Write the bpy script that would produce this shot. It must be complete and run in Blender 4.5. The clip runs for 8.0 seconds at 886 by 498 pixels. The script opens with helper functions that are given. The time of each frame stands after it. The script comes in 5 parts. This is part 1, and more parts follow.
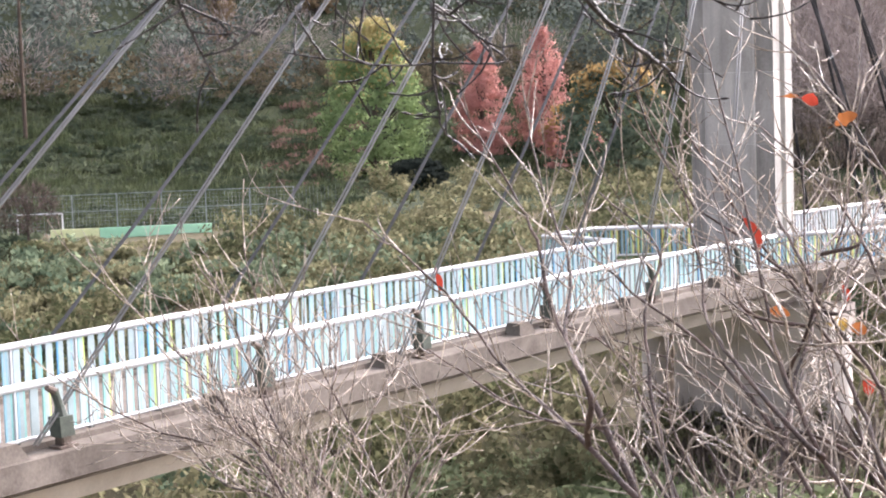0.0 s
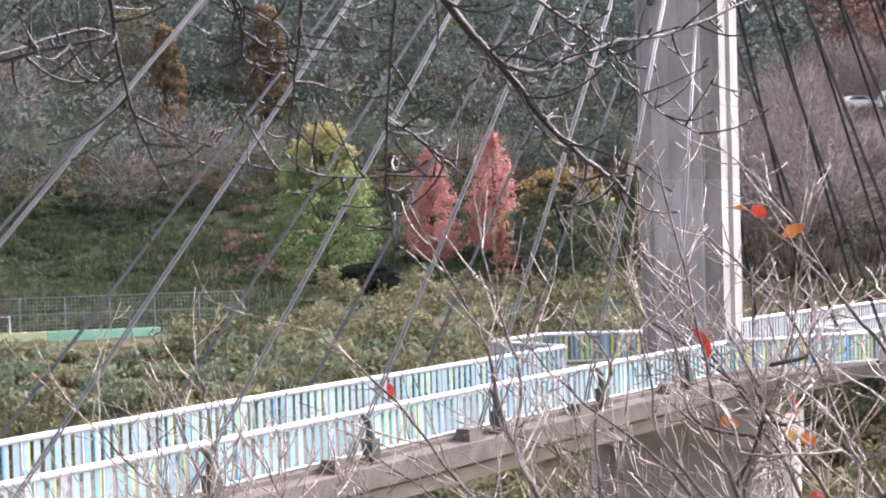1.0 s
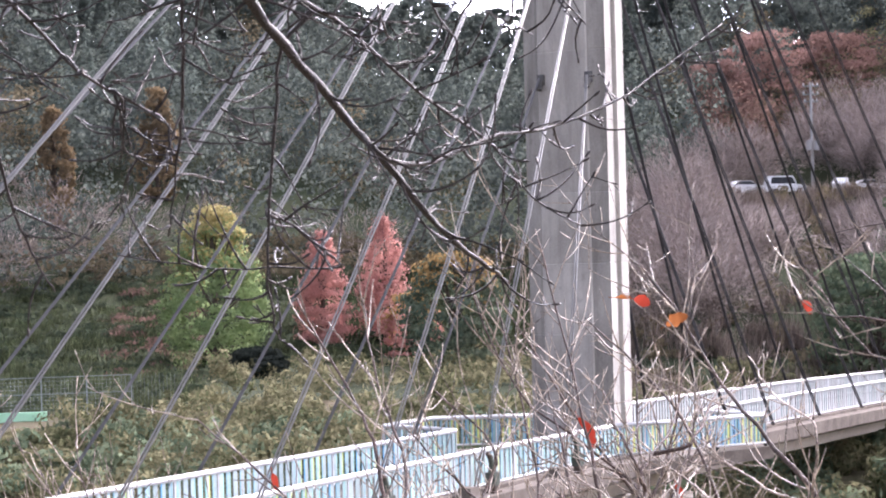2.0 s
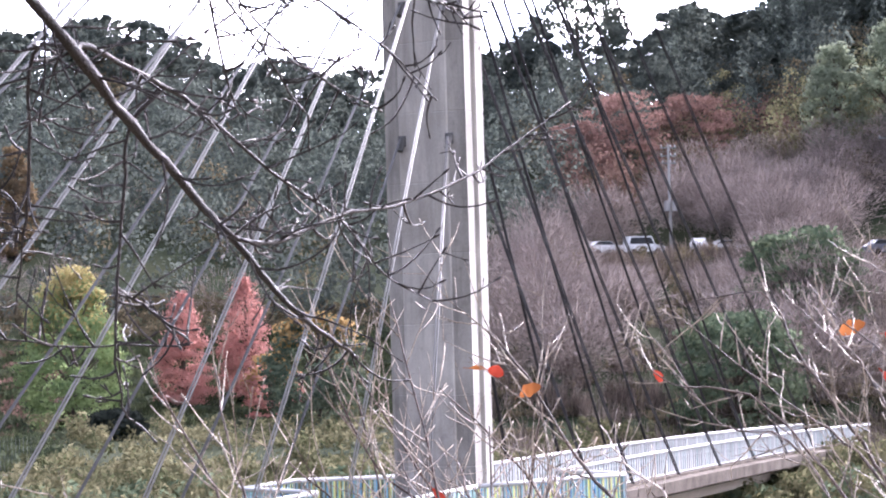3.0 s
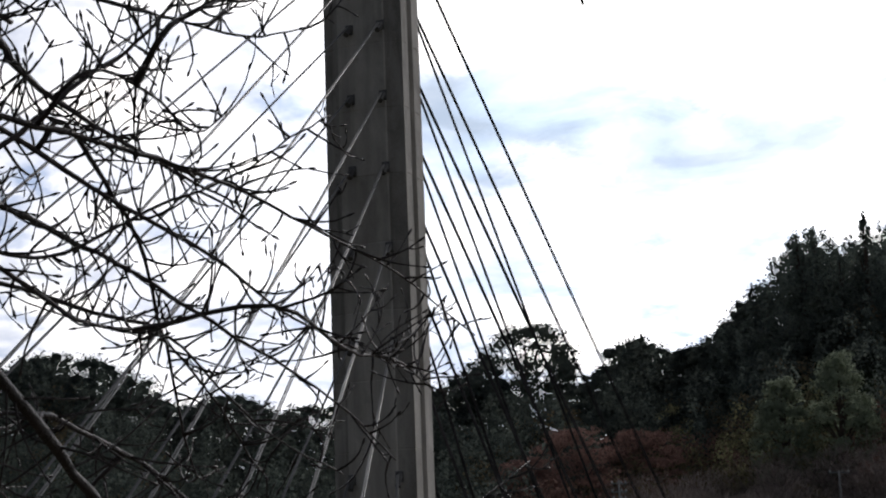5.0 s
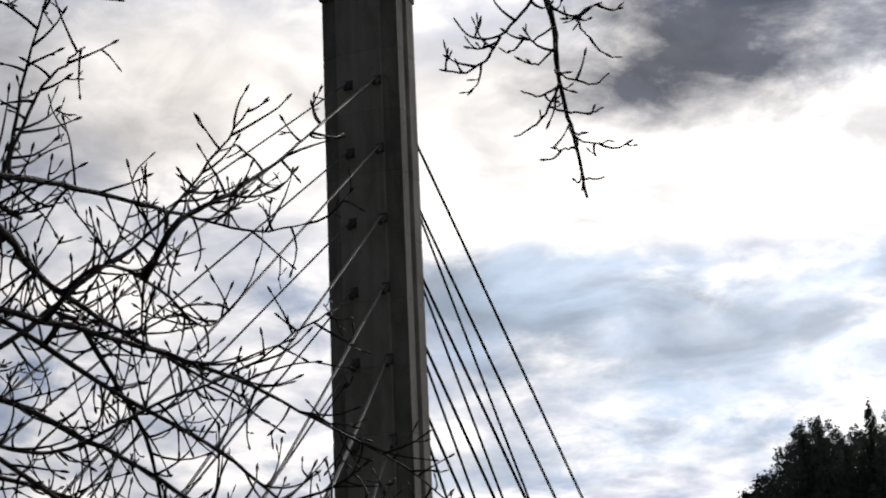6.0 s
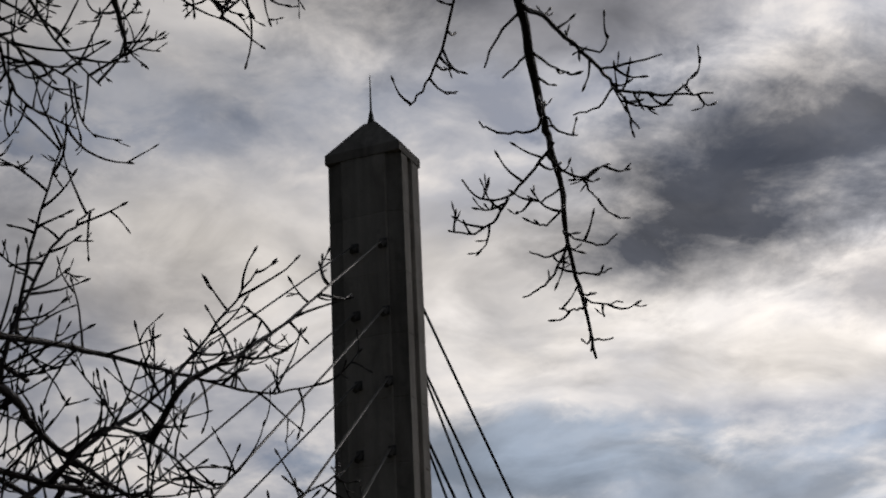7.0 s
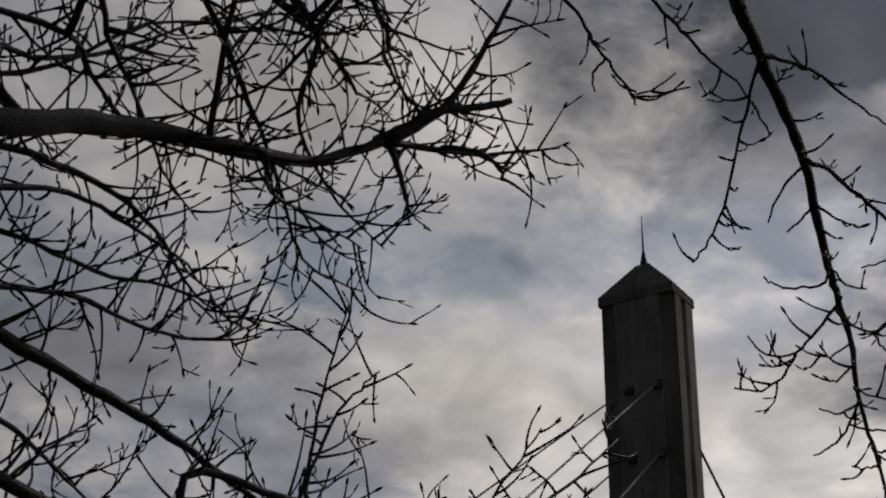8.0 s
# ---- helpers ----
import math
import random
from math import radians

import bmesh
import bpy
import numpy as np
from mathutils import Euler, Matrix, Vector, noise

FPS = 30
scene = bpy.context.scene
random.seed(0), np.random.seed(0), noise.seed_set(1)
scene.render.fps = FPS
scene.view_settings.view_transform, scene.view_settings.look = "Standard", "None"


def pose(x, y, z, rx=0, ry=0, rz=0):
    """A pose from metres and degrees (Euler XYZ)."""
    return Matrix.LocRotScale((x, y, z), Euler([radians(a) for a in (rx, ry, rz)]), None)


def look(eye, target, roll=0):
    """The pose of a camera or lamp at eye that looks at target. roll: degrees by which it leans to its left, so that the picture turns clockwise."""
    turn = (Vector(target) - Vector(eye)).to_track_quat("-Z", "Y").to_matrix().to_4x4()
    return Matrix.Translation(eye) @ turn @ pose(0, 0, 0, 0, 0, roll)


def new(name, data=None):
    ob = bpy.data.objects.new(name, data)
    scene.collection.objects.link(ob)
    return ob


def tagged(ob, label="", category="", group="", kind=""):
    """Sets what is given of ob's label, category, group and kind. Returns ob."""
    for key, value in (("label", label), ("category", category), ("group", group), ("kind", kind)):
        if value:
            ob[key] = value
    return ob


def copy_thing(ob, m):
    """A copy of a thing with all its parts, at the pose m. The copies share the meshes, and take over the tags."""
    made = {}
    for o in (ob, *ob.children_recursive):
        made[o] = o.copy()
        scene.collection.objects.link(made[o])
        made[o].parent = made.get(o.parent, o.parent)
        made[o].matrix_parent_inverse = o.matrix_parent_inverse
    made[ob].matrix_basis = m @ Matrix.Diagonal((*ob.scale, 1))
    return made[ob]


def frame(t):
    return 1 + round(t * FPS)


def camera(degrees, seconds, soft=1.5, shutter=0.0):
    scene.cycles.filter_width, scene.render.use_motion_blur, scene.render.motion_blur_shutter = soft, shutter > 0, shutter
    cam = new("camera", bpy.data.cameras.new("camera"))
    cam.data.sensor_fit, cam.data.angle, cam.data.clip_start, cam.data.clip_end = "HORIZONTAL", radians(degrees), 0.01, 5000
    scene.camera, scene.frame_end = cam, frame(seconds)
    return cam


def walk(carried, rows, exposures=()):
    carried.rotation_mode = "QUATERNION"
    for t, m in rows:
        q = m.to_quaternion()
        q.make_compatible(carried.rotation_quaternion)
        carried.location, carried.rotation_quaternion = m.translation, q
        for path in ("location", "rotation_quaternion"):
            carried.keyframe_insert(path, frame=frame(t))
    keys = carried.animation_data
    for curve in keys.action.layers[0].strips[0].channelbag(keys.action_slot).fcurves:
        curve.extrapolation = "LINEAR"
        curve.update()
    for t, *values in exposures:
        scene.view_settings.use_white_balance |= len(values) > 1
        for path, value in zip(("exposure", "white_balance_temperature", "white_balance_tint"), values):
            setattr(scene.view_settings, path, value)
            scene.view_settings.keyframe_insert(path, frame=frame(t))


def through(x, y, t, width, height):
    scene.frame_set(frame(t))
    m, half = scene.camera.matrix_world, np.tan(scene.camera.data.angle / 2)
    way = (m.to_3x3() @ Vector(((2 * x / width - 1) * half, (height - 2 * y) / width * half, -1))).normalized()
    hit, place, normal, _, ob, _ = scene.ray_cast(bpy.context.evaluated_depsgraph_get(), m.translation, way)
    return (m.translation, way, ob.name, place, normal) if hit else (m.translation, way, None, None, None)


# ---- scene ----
# Camera: held by hand on the river bank, tilting up the pylon and then panning.
EYE = 6.22
cam = camera(26.0, 8.0, soft=2.0)


def aim(x, y, z, yaw, pitch, roll):
    a, b = radians(yaw), radians(pitch)
    ahead = Vector((-math.sin(a) * math.cos(b), math.cos(a) * math.cos(b), math.sin(b)))
    return look((x, y, z), Vector((x, y, z)) + 10 * ahead, roll)


# seconds, place, yaw to the left, pitch, roll
PATH = [
    (0.0, -0.021, 0.029, 6.135, 0.187, -5.047, -1.941),
    (0.5, -0.024, 0.014, 6.142, -0.362, -3.662, -1.693),
    (1.0, -0.025, 0.015, 6.149, -1.409, -1.964, -1.581),
    (1.5, -0.020, 0.016, 6.158, -2.885, -0.626, -1.460),
    (1.7, -0.015, 0.016, 6.160, -3.581, -0.185, -1.401),
    (2.8, 0.011, 0.005, 6.194, -8.070, 1.777, -1.762),
    (3.0, 0.015, 0.002, 6.199, -8.888, 2.102, -1.641),
    (3.5, 0.017, -0.004, 6.214, -10.222, 3.631, -1.874),
    (4.0, 0.013, 0.015, 6.232, -10.637, 6.058, -1.936),
    (4.3, 0.008, 0.010, 6.242, -10.666, 7.874, -2.060),
    (4.5, 0.004, 0.005, 6.247, -10.688, 9.036, -2.050),
    (4.7, 0.000, 0.000, 6.250, -10.706, 10.250, -2.083),
    (5.8, -0.013, -0.015, 6.250, -10.837, 16.685, -2.540),
    (6.0, -0.013, -0.015, 6.250, -10.873, 17.779, -2.570),
    (6.5, -0.011, -0.009, 6.243, -10.989, 20.269, -2.723),
    (7.0, -0.016, -0.003, 6.251, -10.928, 22.637, -2.706),
    (7.5, -0.021, 0.001, 6.266, -8.024, 24.973, -1.802),
    (7.8, -0.029, -0.001, 6.283, -4.609, 26.275, -0.553),
    (8.0, -0.033, -0.000, 6.287, -2.079, 27.065, -0.012),
]
EXPOSURES = [(0.0, 0.2, 6600, 21), (0.5, 0.09, 6500, 23), (1.0, 0.09, 6400, 25), (2.0, 0.17, 6300, 27), (3.0, 0.29, 6080, 28), (3.6, 0.28, 5970, 27), (4.0, -0.07, 6000, 23), (4.4, -1.65, 6200, 18), (4.7, -2.5, 6350, 14), (5.8, -3.4, 6550, 13), (6.0, -3.65, 6600, 13), (6.5, -4.17, 6700, 14), (7.0, -4.4, 6650, 14), (8.0, -4.63, 6600, 14)]
walk(cam, [(row[0], aim(*row[1:])) for row in PATH], EXPOSURES)

# ---- light ----
SUN_AZ, SUN_EL = 44.0, 36.0
SUN_DIR = Vector((math.sin(radians(SUN_AZ)) * math.cos(radians(SUN_EL)), math.cos(radians(SUN_AZ)) * math.cos(radians(SUN_EL)), math.sin(radians(SUN_EL))))
sun = new("sun", bpy.data.lights.new("sun", "SUN"))
sun.data.energy, sun.data.angle, sun.data.color = 5.0, radians(1.5), (1.0, 0.95, 0.87)
sun.matrix_world = look(SUN_DIR * 100, (0, 0, 0))


class Nodes:
    """A short way to write a node tree."""

    def __init__(self, tree):
        self.tree = tree
        tree.nodes.clear()

    def add(self, kind, *links, **settings):
        node = self.tree.nodes.new(kind)
        for key, value in settings.items():
            setattr(node, key, value)
        for name, value in links:
            sock = node.inputs[name]
            if isinstance(value, bpy.types.NodeSocket):
                self.tree.links.new(value, sock)
            else:
                sock.default_value = value
        return node

    def math(self, op, a, b=0.0, clamp=False):
        return self.add("ShaderNodeMath", (0, a), (1, b), operation=op, use_clamp=clamp).outputs[0]

    def mix(self, f, a, b, blend="MIX"):
        node = self.add("ShaderNodeMix", data_type="RGBA", blend_type=blend)
        for i, v in ((0, f), (6, a), (7, b)):
            if isinstance(v, bpy.types.NodeSocket):
                self.tree.links.new(v, node.inputs[i])
            else:
                node.inputs[i].default_value = (*v, 1) if isinstance(v, tuple) and len(v) == 3 else v
        return node.outputs[2]

    def ramp(self, f, *stops, mode="LINEAR"):
        node = self.add("ShaderNodeValToRGB", (0, f))
        cr = node.color_ramp
        cr.interpolation = mode
        while len(cr.elements) < len(stops):
            cr.elements.new(0.5)
        for e, (p, c) in zip(cr.elements, stops):
            e.position = p
            e.color = (*c, 1) if isinstance(c, tuple) else (c, c, c, 1)
        return node.outputs[0]

    def noise(self, vector, scale, detail=4.0, rough=0.55, distort=0.0):
        return self.add("ShaderNodeTexNoise", ("Vector", vector), ("Scale", scale), ("Detail", detail), ("Roughness", rough), ("Distortion", distort)).outputs[0]


def direction(az, el):
    a, e = radians(az), radians(el)
    return (math.sin(a) * math.cos(e), math.cos(a) * math.cos(e), math.sin(e))


PALE_BLUE, SLATE, ASH, CREAM, DUSK = (0.25, 0.305, 0.37), (0.056, 0.065, 0.084), (0.25, 0.25, 0.258), (0.72, 0.695, 0.64), (0.19, 0.235, 0.31)
SKY_BODIES = [
    (14.0, 21.0, 7.5, 2.6, 0.5, 0.75, CREAM), (22.5, 18.6, 5.0, 1.1, 0.5, 0.8, CREAM), (4.2, 22.9, 5.0, 1.9, 0.6, 0.9, CREAM),
    (13.5, 16.5, 5.2, 1.0, 0.4, 0.85, PALE_BLUE), (19.5, 14.6, 8.0, 2.1, 0.5, 0.8, PALE_BLUE), (11.5, 11.2, 4.0, 0.9, 0.5, 0.6, PALE_BLUE), (18.5, 11.6, 3.2, 0.8, 0.5, 0.6, PALE_BLUE),
    (0.2, 21.2, 3.6, 1.3, 0.6, 0.55, ASH), (0.0, 31.5, 9.0, 3.0, 0.6, 0.75, CREAM), (2.0, 27.5, 4.5, 1.2, 0.6, 0.4, DUSK), (6.5, 26.3, 3.0, 1.1, 0.6, 0.35, DUSK), (-8.5, 23.8, 4.0, 1.6, 0.6, 0.7, ASH),
    (19.7, 23.5, 4.0, 2.3, 0.5, 0.95, SLATE), (24.0, 25.2, 4.2, 2.3, 0.5, 0.9, SLATE), (14.8, 32.6, 7.5, 3.4, 0.5, 0.9, SLATE), (16.6, 29.2, 3.4, 1.2, 0.6, 0.6, ASH), (24.6, 20.4, 2.0, 1.1, 0.5, 0.7, ASH),
]


def make_world():
    """A half-clouded winter sky: clear air behind sheets of cloud that glow towards the sun."""
    world = bpy.data.worlds.new("sky")
    scene.world = world
    world.use_nodes = True
    n = Nodes(world.node_tree)
    way = n.add("ShaderNodeTexCoord").outputs["Generated"]
    sky = n.add("ShaderNodeTexSky", sky_type="NISHITA", sun_disc=False, sun_elevation=radians(SUN_EL), sun_rotation=radians(SUN_AZ)).outputs[0]
    clear = n.mix(1.0, sky, (0.5, 0.5, 0.5), "MULTIPLY")
    sep = n.add("ShaderNodeSeparateXYZ", (0, way))
    up = n.math("MAXIMUM", sep.outputs[2], 0.0)
    flat = n.math("ADD", up, 0.22)
    plane = n.add("ShaderNodeCombineXYZ", (0, n.math("DIVIDE", sep.outputs[0], flat)), (1, n.math("DIVIDE", sep.outputs[1], flat)), (2, 0.0)).outputs[0]
    toward = n.math("MAXIMUM", n.add("ShaderNodeVectorMath", (0, way), (1, tuple(SUN_DIR)), operation="DOT_PRODUCT").outputs["Value"], 0.0)
    glow = n.math("ADD", n.math("MULTIPLY", n.math("MULTIPLY", n.math("POWER", toward, 2.6), n.math("SUBTRACT", 1.62, n.math("MULTIPLY", up, 1.5))), 28.5), 0.0)
    glow = n.add("ShaderNodeCombineXYZ", (0, n.math("ADD", glow, 1.45)), (1, n.math("ADD", glow, 1.62)), (2, n.math("ADD", glow, 1.9))).outputs[0]
    big = n.noise(plane, 4.0, 7.0, 0.58, 0.3)
    fine = n.noise(plane, 13.0, 7.0, 0.62, 0.3)
    body = n.math("ADD", n.math("MULTIPLY", big, 0.65), n.math("MULTIPLY", fine, 0.35))

    def blob(az, el, wide, tall, soft):
        """A cloud's own body: a soft ellipse across the sky with a ragged edge."""
        at = Vector(direction(az, el))
        right = at.cross(Vector((0, 0, 1))).normalized()
        above = right.cross(at)
        u = n.math("DIVIDE", n.add("ShaderNodeVectorMath", (0, way), (1, tuple(right)), operation="DOT_PRODUCT").outputs["Value"], math.sin(radians(wide)))
        v = n.math("DIVIDE", n.math("SUBTRACT", n.add("ShaderNodeVectorMath", (0, way), (1, tuple(above)), operation="DOT_PRODUCT").outputs["Value"], 0.0), math.sin(radians(tall)))
        d = n.math("SQRT", n.math("ADD", n.math("MULTIPLY", u, u), n.math("MULTIPLY", v, v)))
        d = n.math("ADD", d, n.math("MULTIPLY", n.math("SUBTRACT", fine, 0.5), 1.3))
        d = n.math("ADD", d, n.math("MULTIPLY", n.math("SUBTRACT", big, 0.5), 2.0))
        return n.math("SUBTRACT", 1.0, n.math("DIVIDE", n.math("SUBTRACT", d, 1.0 - soft), 2 * soft), clamp=True)

    def lit(r, g, b):
        """A cloud of that tone in the light of this part of the sky."""
        return n.mix(1.0, glow, (r, g, b), "MULTIPLY")

    # a high white sheet, thin in places, with soft grey folds
    folds = n.noise(plane, 5.0, 6.0, 0.52, 0.4)
    shade = n.ramp(n.math("ADD", n.math("MULTIPLY", folds, 0.75), n.math("MULTIPLY", fine, 0.25)), (0.36, (0.30, 0.325, 0.375)), (0.48, (0.53, 0.54, 0.555)), (0.6, (0.86, 0.83, 0.775)))
    out = n.mix(1.0, shade, lit(1.0, 1.0, 1.0), "MULTIPLY")
    cover = n.ramp(body, (0.36, 0.0), (0.47, 0.8), (0.58, 1.0))
    out = n.mix(cover, n.mix(0.75, clear, lit(0.27, 0.325, 0.43)), out)
    # broad bodies of cloud: place, size, edge, weight, tone
    soft = n.ramp(n.noise(plane, 7.0, 6.0, 0.55, 0.5), (0.36, 0.72), (0.5, 1.0), (0.64, 1.35))
    for az, el, wide, tall, edge, weight, tone in SKY_BODIES:
        hue = n.mix(1.0, lit(*tone), soft, "MULTIPLY")
        out = n.mix(n.math("MULTIPLY", blob(az, el, wide, tall, edge), weight), out, hue)
    bg = n.add("ShaderNodeBackground", ("Color", out), ("Strength", 1.0))
    n.add("ShaderNodeOutputWorld", ("Surface", bg.outputs[0]))


make_world()


# ---- materials ----
def surface(name, low, high, rough=0.8, scale=2.0, fine=30.0, bump=0.3, metal=0.0, streak=False, island=0.0, piece=0.0, spread=(0.35, 0.65)):
    """A painted, mineral or grown surface: two colours mixed at two scales, with relief. island, piece: how much each leaf or each object differs."""
    m = bpy.data.materials.new(name)
    m.use_nodes = True
    n = Nodes(m.node_tree)
    place = n.add("ShaderNodeTexCoord").outputs["Object"]
    if streak:
        place_s = n.add("ShaderNodeMapping", ("Vector", place), ("Scale", (1.0, 1.0, 0.08))).outputs[0]
    else:
        place_s = place
    coarse = n.noise(place_s, scale, 5.0, 0.6, 0.3)
    grain = n.noise(place, fine, 3.0, 0.6)
    f = n.math("ADD", n.math("MULTIPLY", coarse, 0.7), n.math("MULTIPLY", grain, 0.3))
    if island:
        rand = n.add("ShaderNodeNewGeometry").outputs["Random Per Island"]
        f = n.math("ADD", f, n.math("MULTIPLY", n.math("SUBTRACT", rand, 0.5), island))
    if piece:
        rand = n.add("ShaderNodeObjectInfo").outputs["Random"]
        f = n.math("ADD", f, n.math("MULTIPLY", n.math("SUBTRACT", rand, 0.5), piece))
    colour = n.ramp(f, (spread[0], low), (spread[1], high))
    relief = n.add("ShaderNodeBump", ("Strength", bump), ("Distance", 0.02), ("Height", grain)).outputs[0]
    gloss = n.math("ADD", rough - 0.1, n.math("MULTIPLY", coarse, 0.2), clamp=True)
    b = n.add("ShaderNodeBsdfPrincipled", ("Base Color", colour), ("Roughness", gloss), ("Metallic", metal), ("Normal", relief), ("Specular IOR Level", 0.08 if rough > 0.8 else 0.45))
    n.add("ShaderNodeOutputMaterial", ("Surface", b.outputs[0]))
    return m


def foliage(name, low, high, through=0.35, island=0.3):
    """Leaves: they let some of the light through."""
    m = bpy.data.materials.new(name)
    m.use_nodes = True
    n = Nodes(m.node_tree)
    place = n.add("ShaderNodeTexCoord").outputs["Object"]
    coarse = n.noise(place, 0.16, 5.0, 0.65)
    leafy = n.add("ShaderNodeTexNoise", ("Vector", place), ("Scale", 2.2), ("Detail", 3.0), ("Roughness", 0.6))
    rand = n.add("ShaderNodeNewGeometry").outputs["Random Per Island"]
    f = n.math("ADD", coarse, n.math("MULTIPLY", n.math("SUBTRACT", rand, 0.5), island))
    f = n.math("ADD", f, n.math("MULTIPLY", n.math("SUBTRACT", leafy.outputs[0], 0.5), 0.5))
    colour = n.ramp(f, (0.3, low), (0.7, high))
    own = n.add("ShaderNodeNewGeometry").outputs["Normal"]
    ruffle = n.add("ShaderNodeVectorMath", (0, leafy.outputs[1]), (1, (0.5, 0.5, 0.5)), operation="SUBTRACT").outputs[0]
    ruffle = n.add("ShaderNodeVectorMath", (0, ruffle), ("Scale", 1.6), operation="SCALE").outputs[0]
    # brightness put into the shading normals: tipped up and towards the camera
    lean = n.add("ShaderNodeVectorMath", (0, own), (1, (0.0, -0.45, 0.55)), operation="ADD").outputs[0]
    lean = n.add("ShaderNodeVectorMath", (0, lean), (1, ruffle), operation="ADD").outputs[0]
    lean = n.add("ShaderNodeVectorMath", (0, lean), operation="NORMALIZE").outputs[0]
    d = n.add("ShaderNodeBsdfDiffuse", ("Color", colour), ("Roughness", 0.9), ("Normal", lean))
    tr = n.add("ShaderNodeBsdfTranslucent", ("Color", colour))
    mixed = n.add("ShaderNodeMixShader", (0, through), (1, d.outputs[0]), (2, tr.outputs[0]))
    n.add("ShaderNodeOutputMaterial", ("Surface", mixed.outputs[0]))
    return m


def weathered(name, low, high, grime, streaks=0.55):
    """Cast concrete: mottled, with grime that has run down it in streaks, formwork grain and air holes."""
    m = bpy.data.materials.new(name)
    m.use_nodes = True
    n = Nodes(m.node_tree)
    place = n.add("ShaderNodeTexCoord").outputs["Object"]
    run = n.add("ShaderNodeMapping", ("Vector", place), ("Scale", (1.0, 1.0, 0.07))).outputs[0]
    patch = n.add("ShaderNodeMapping", ("Vector", place), ("Scale", (1.0, 1.0, 0.45))).outputs[0]
    cloud = n.noise(patch, 0.9, 6.0, 0.62, 0.4)
    grain = n.noise(place, 16.0, 4.0, 0.6)
    rand = n.add("ShaderNodeObjectInfo").outputs["Random"]
    f = n.math("ADD", n.math("MULTIPLY", cloud, 0.75), n.math("MULTIPLY", grain, 0.25))
    f = n.math("ADD", f, n.math("MULTIPLY", n.math("SUBTRACT", rand, 0.5), 0.09))
    colour = n.ramp(f, (0.34, low), (0.66, high))
    stain = n.ramp(n.noise(run, 2.6, 5.0, 0.6, 0.2), (0.47, 0.0), (0.68, 1.0))
    colour = n.mix(n.math("MULTIPLY", stain, streaks), colour, grime)
    spots = n.ramp(n.noise(place, 2.4, 3.0, 0.5), (0.62, 0.0), (0.72, 1.0))
    colour = n.mix(n.math("MULTIPLY", spots, 0.3), colour, grime)
    height = n.math("ADD", grain, n.math("MULTIPLY", cloud, 0.5))
    relief = n.add("ShaderNodeBump", ("Strength", 0.35), ("Distance", 0.02), ("Height", height)).outputs[0]
    b = n.add("ShaderNodeBsdfPrincipled", ("Base Color", colour), ("Roughness", 0.9), ("Normal", relief), ("Specular IOR Level", 0.1))
    n.add("ShaderNodeOutputMaterial", ("Surface", b.outputs[0]))
    return m


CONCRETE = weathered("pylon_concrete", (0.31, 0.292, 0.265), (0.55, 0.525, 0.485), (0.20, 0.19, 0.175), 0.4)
# a darker tone of the pylon concrete, for its chamfered edges and cap
CONCRETE_EDGE = weathered("darker_concrete", (0.20, 0.189, 0.172), (0.40, 0.38, 0.35), (0.12, 0.114, 0.105), 0.6)
SOCKET = surface("socket_steel", (0.06, 0.06, 0.058), (0.13, 0.125, 0.12), 0.6, 6, 60, 0.2)
CONCRETE_DECK = surface("deck_concrete", (0.095, 0.08, 0.068), (0.205, 0.176, 0.152), 0.9, 1.2, 18, 0.4)
CONCRETE_PIER = surface("pier_concrete", (0.46, 0.405, 0.35), (0.62, 0.555, 0.485), 0.9, 0.8, 18, 0.4, streak=True)
WHITE = surface("white_paint", (0.48, 0.49, 0.495), (0.63, 0.64, 0.645), 0.45, 2.0, 40, 0.1)
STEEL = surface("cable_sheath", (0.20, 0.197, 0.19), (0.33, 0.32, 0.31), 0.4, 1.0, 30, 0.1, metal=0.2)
# far-side cables: the missing sunlight is put into the colour
STEEL_UNLIT = surface("unlit_cable_sheath", (0.10, 0.10, 0.103), (0.18, 0.178, 0.178), 0.7, 1.0, 30, 0.1)
# right-span cables: backlit shade put into the colour; also the power lines
STEEL_DARK = surface("wire_and_backlit_cable", (0.03, 0.03, 0.033), (0.06, 0.06, 0.065), 0.88, 1.0, 30, 0.1)
BLACK_STEEL = surface("bracket_steel", (0.02, 0.025, 0.022), (0.05, 0.06, 0.05), 0.6, 4, 40, 0.2)
GROUND = surface("bank_soil", (0.04, 0.043, 0.022), (0.135, 0.108, 0.072), 1.0, 0.12, 2.5, 0.8, spread=(0.36, 0.66))
BARK = surface("cherry_bark", (0.013, 0.009, 0.008), (0.045, 0.033, 0.03), 0.42, 30, 220, 0.5)
HILL_SOIL = surface("hill_turf", (0.016, 0.026, 0.013), (0.046, 0.052, 0.027), 1.0, 0.12, 2.5, 0.8, spread=(0.36, 0.66))
# brown bark; its cream patches paint in the sun's highlights on the twigs
TWIG = surface("sunlit_shrub_bark", (0.06, 0.042, 0.034), (0.62, 0.51, 0.40), 0.35, 16, 160, 0.4, spread=(0.4, 0.6))
STEM = surface("shrub_stem_bark", (0.028, 0.016, 0.013), (0.15, 0.095, 0.074), 0.6, 10, 120, 0.5, spread=(0.4, 0.66))
TRUNK = surface("tree_bark", (0.05, 0.04, 0.032), (0.12, 0.095, 0.08), 0.9, 2, 20, 0.6)
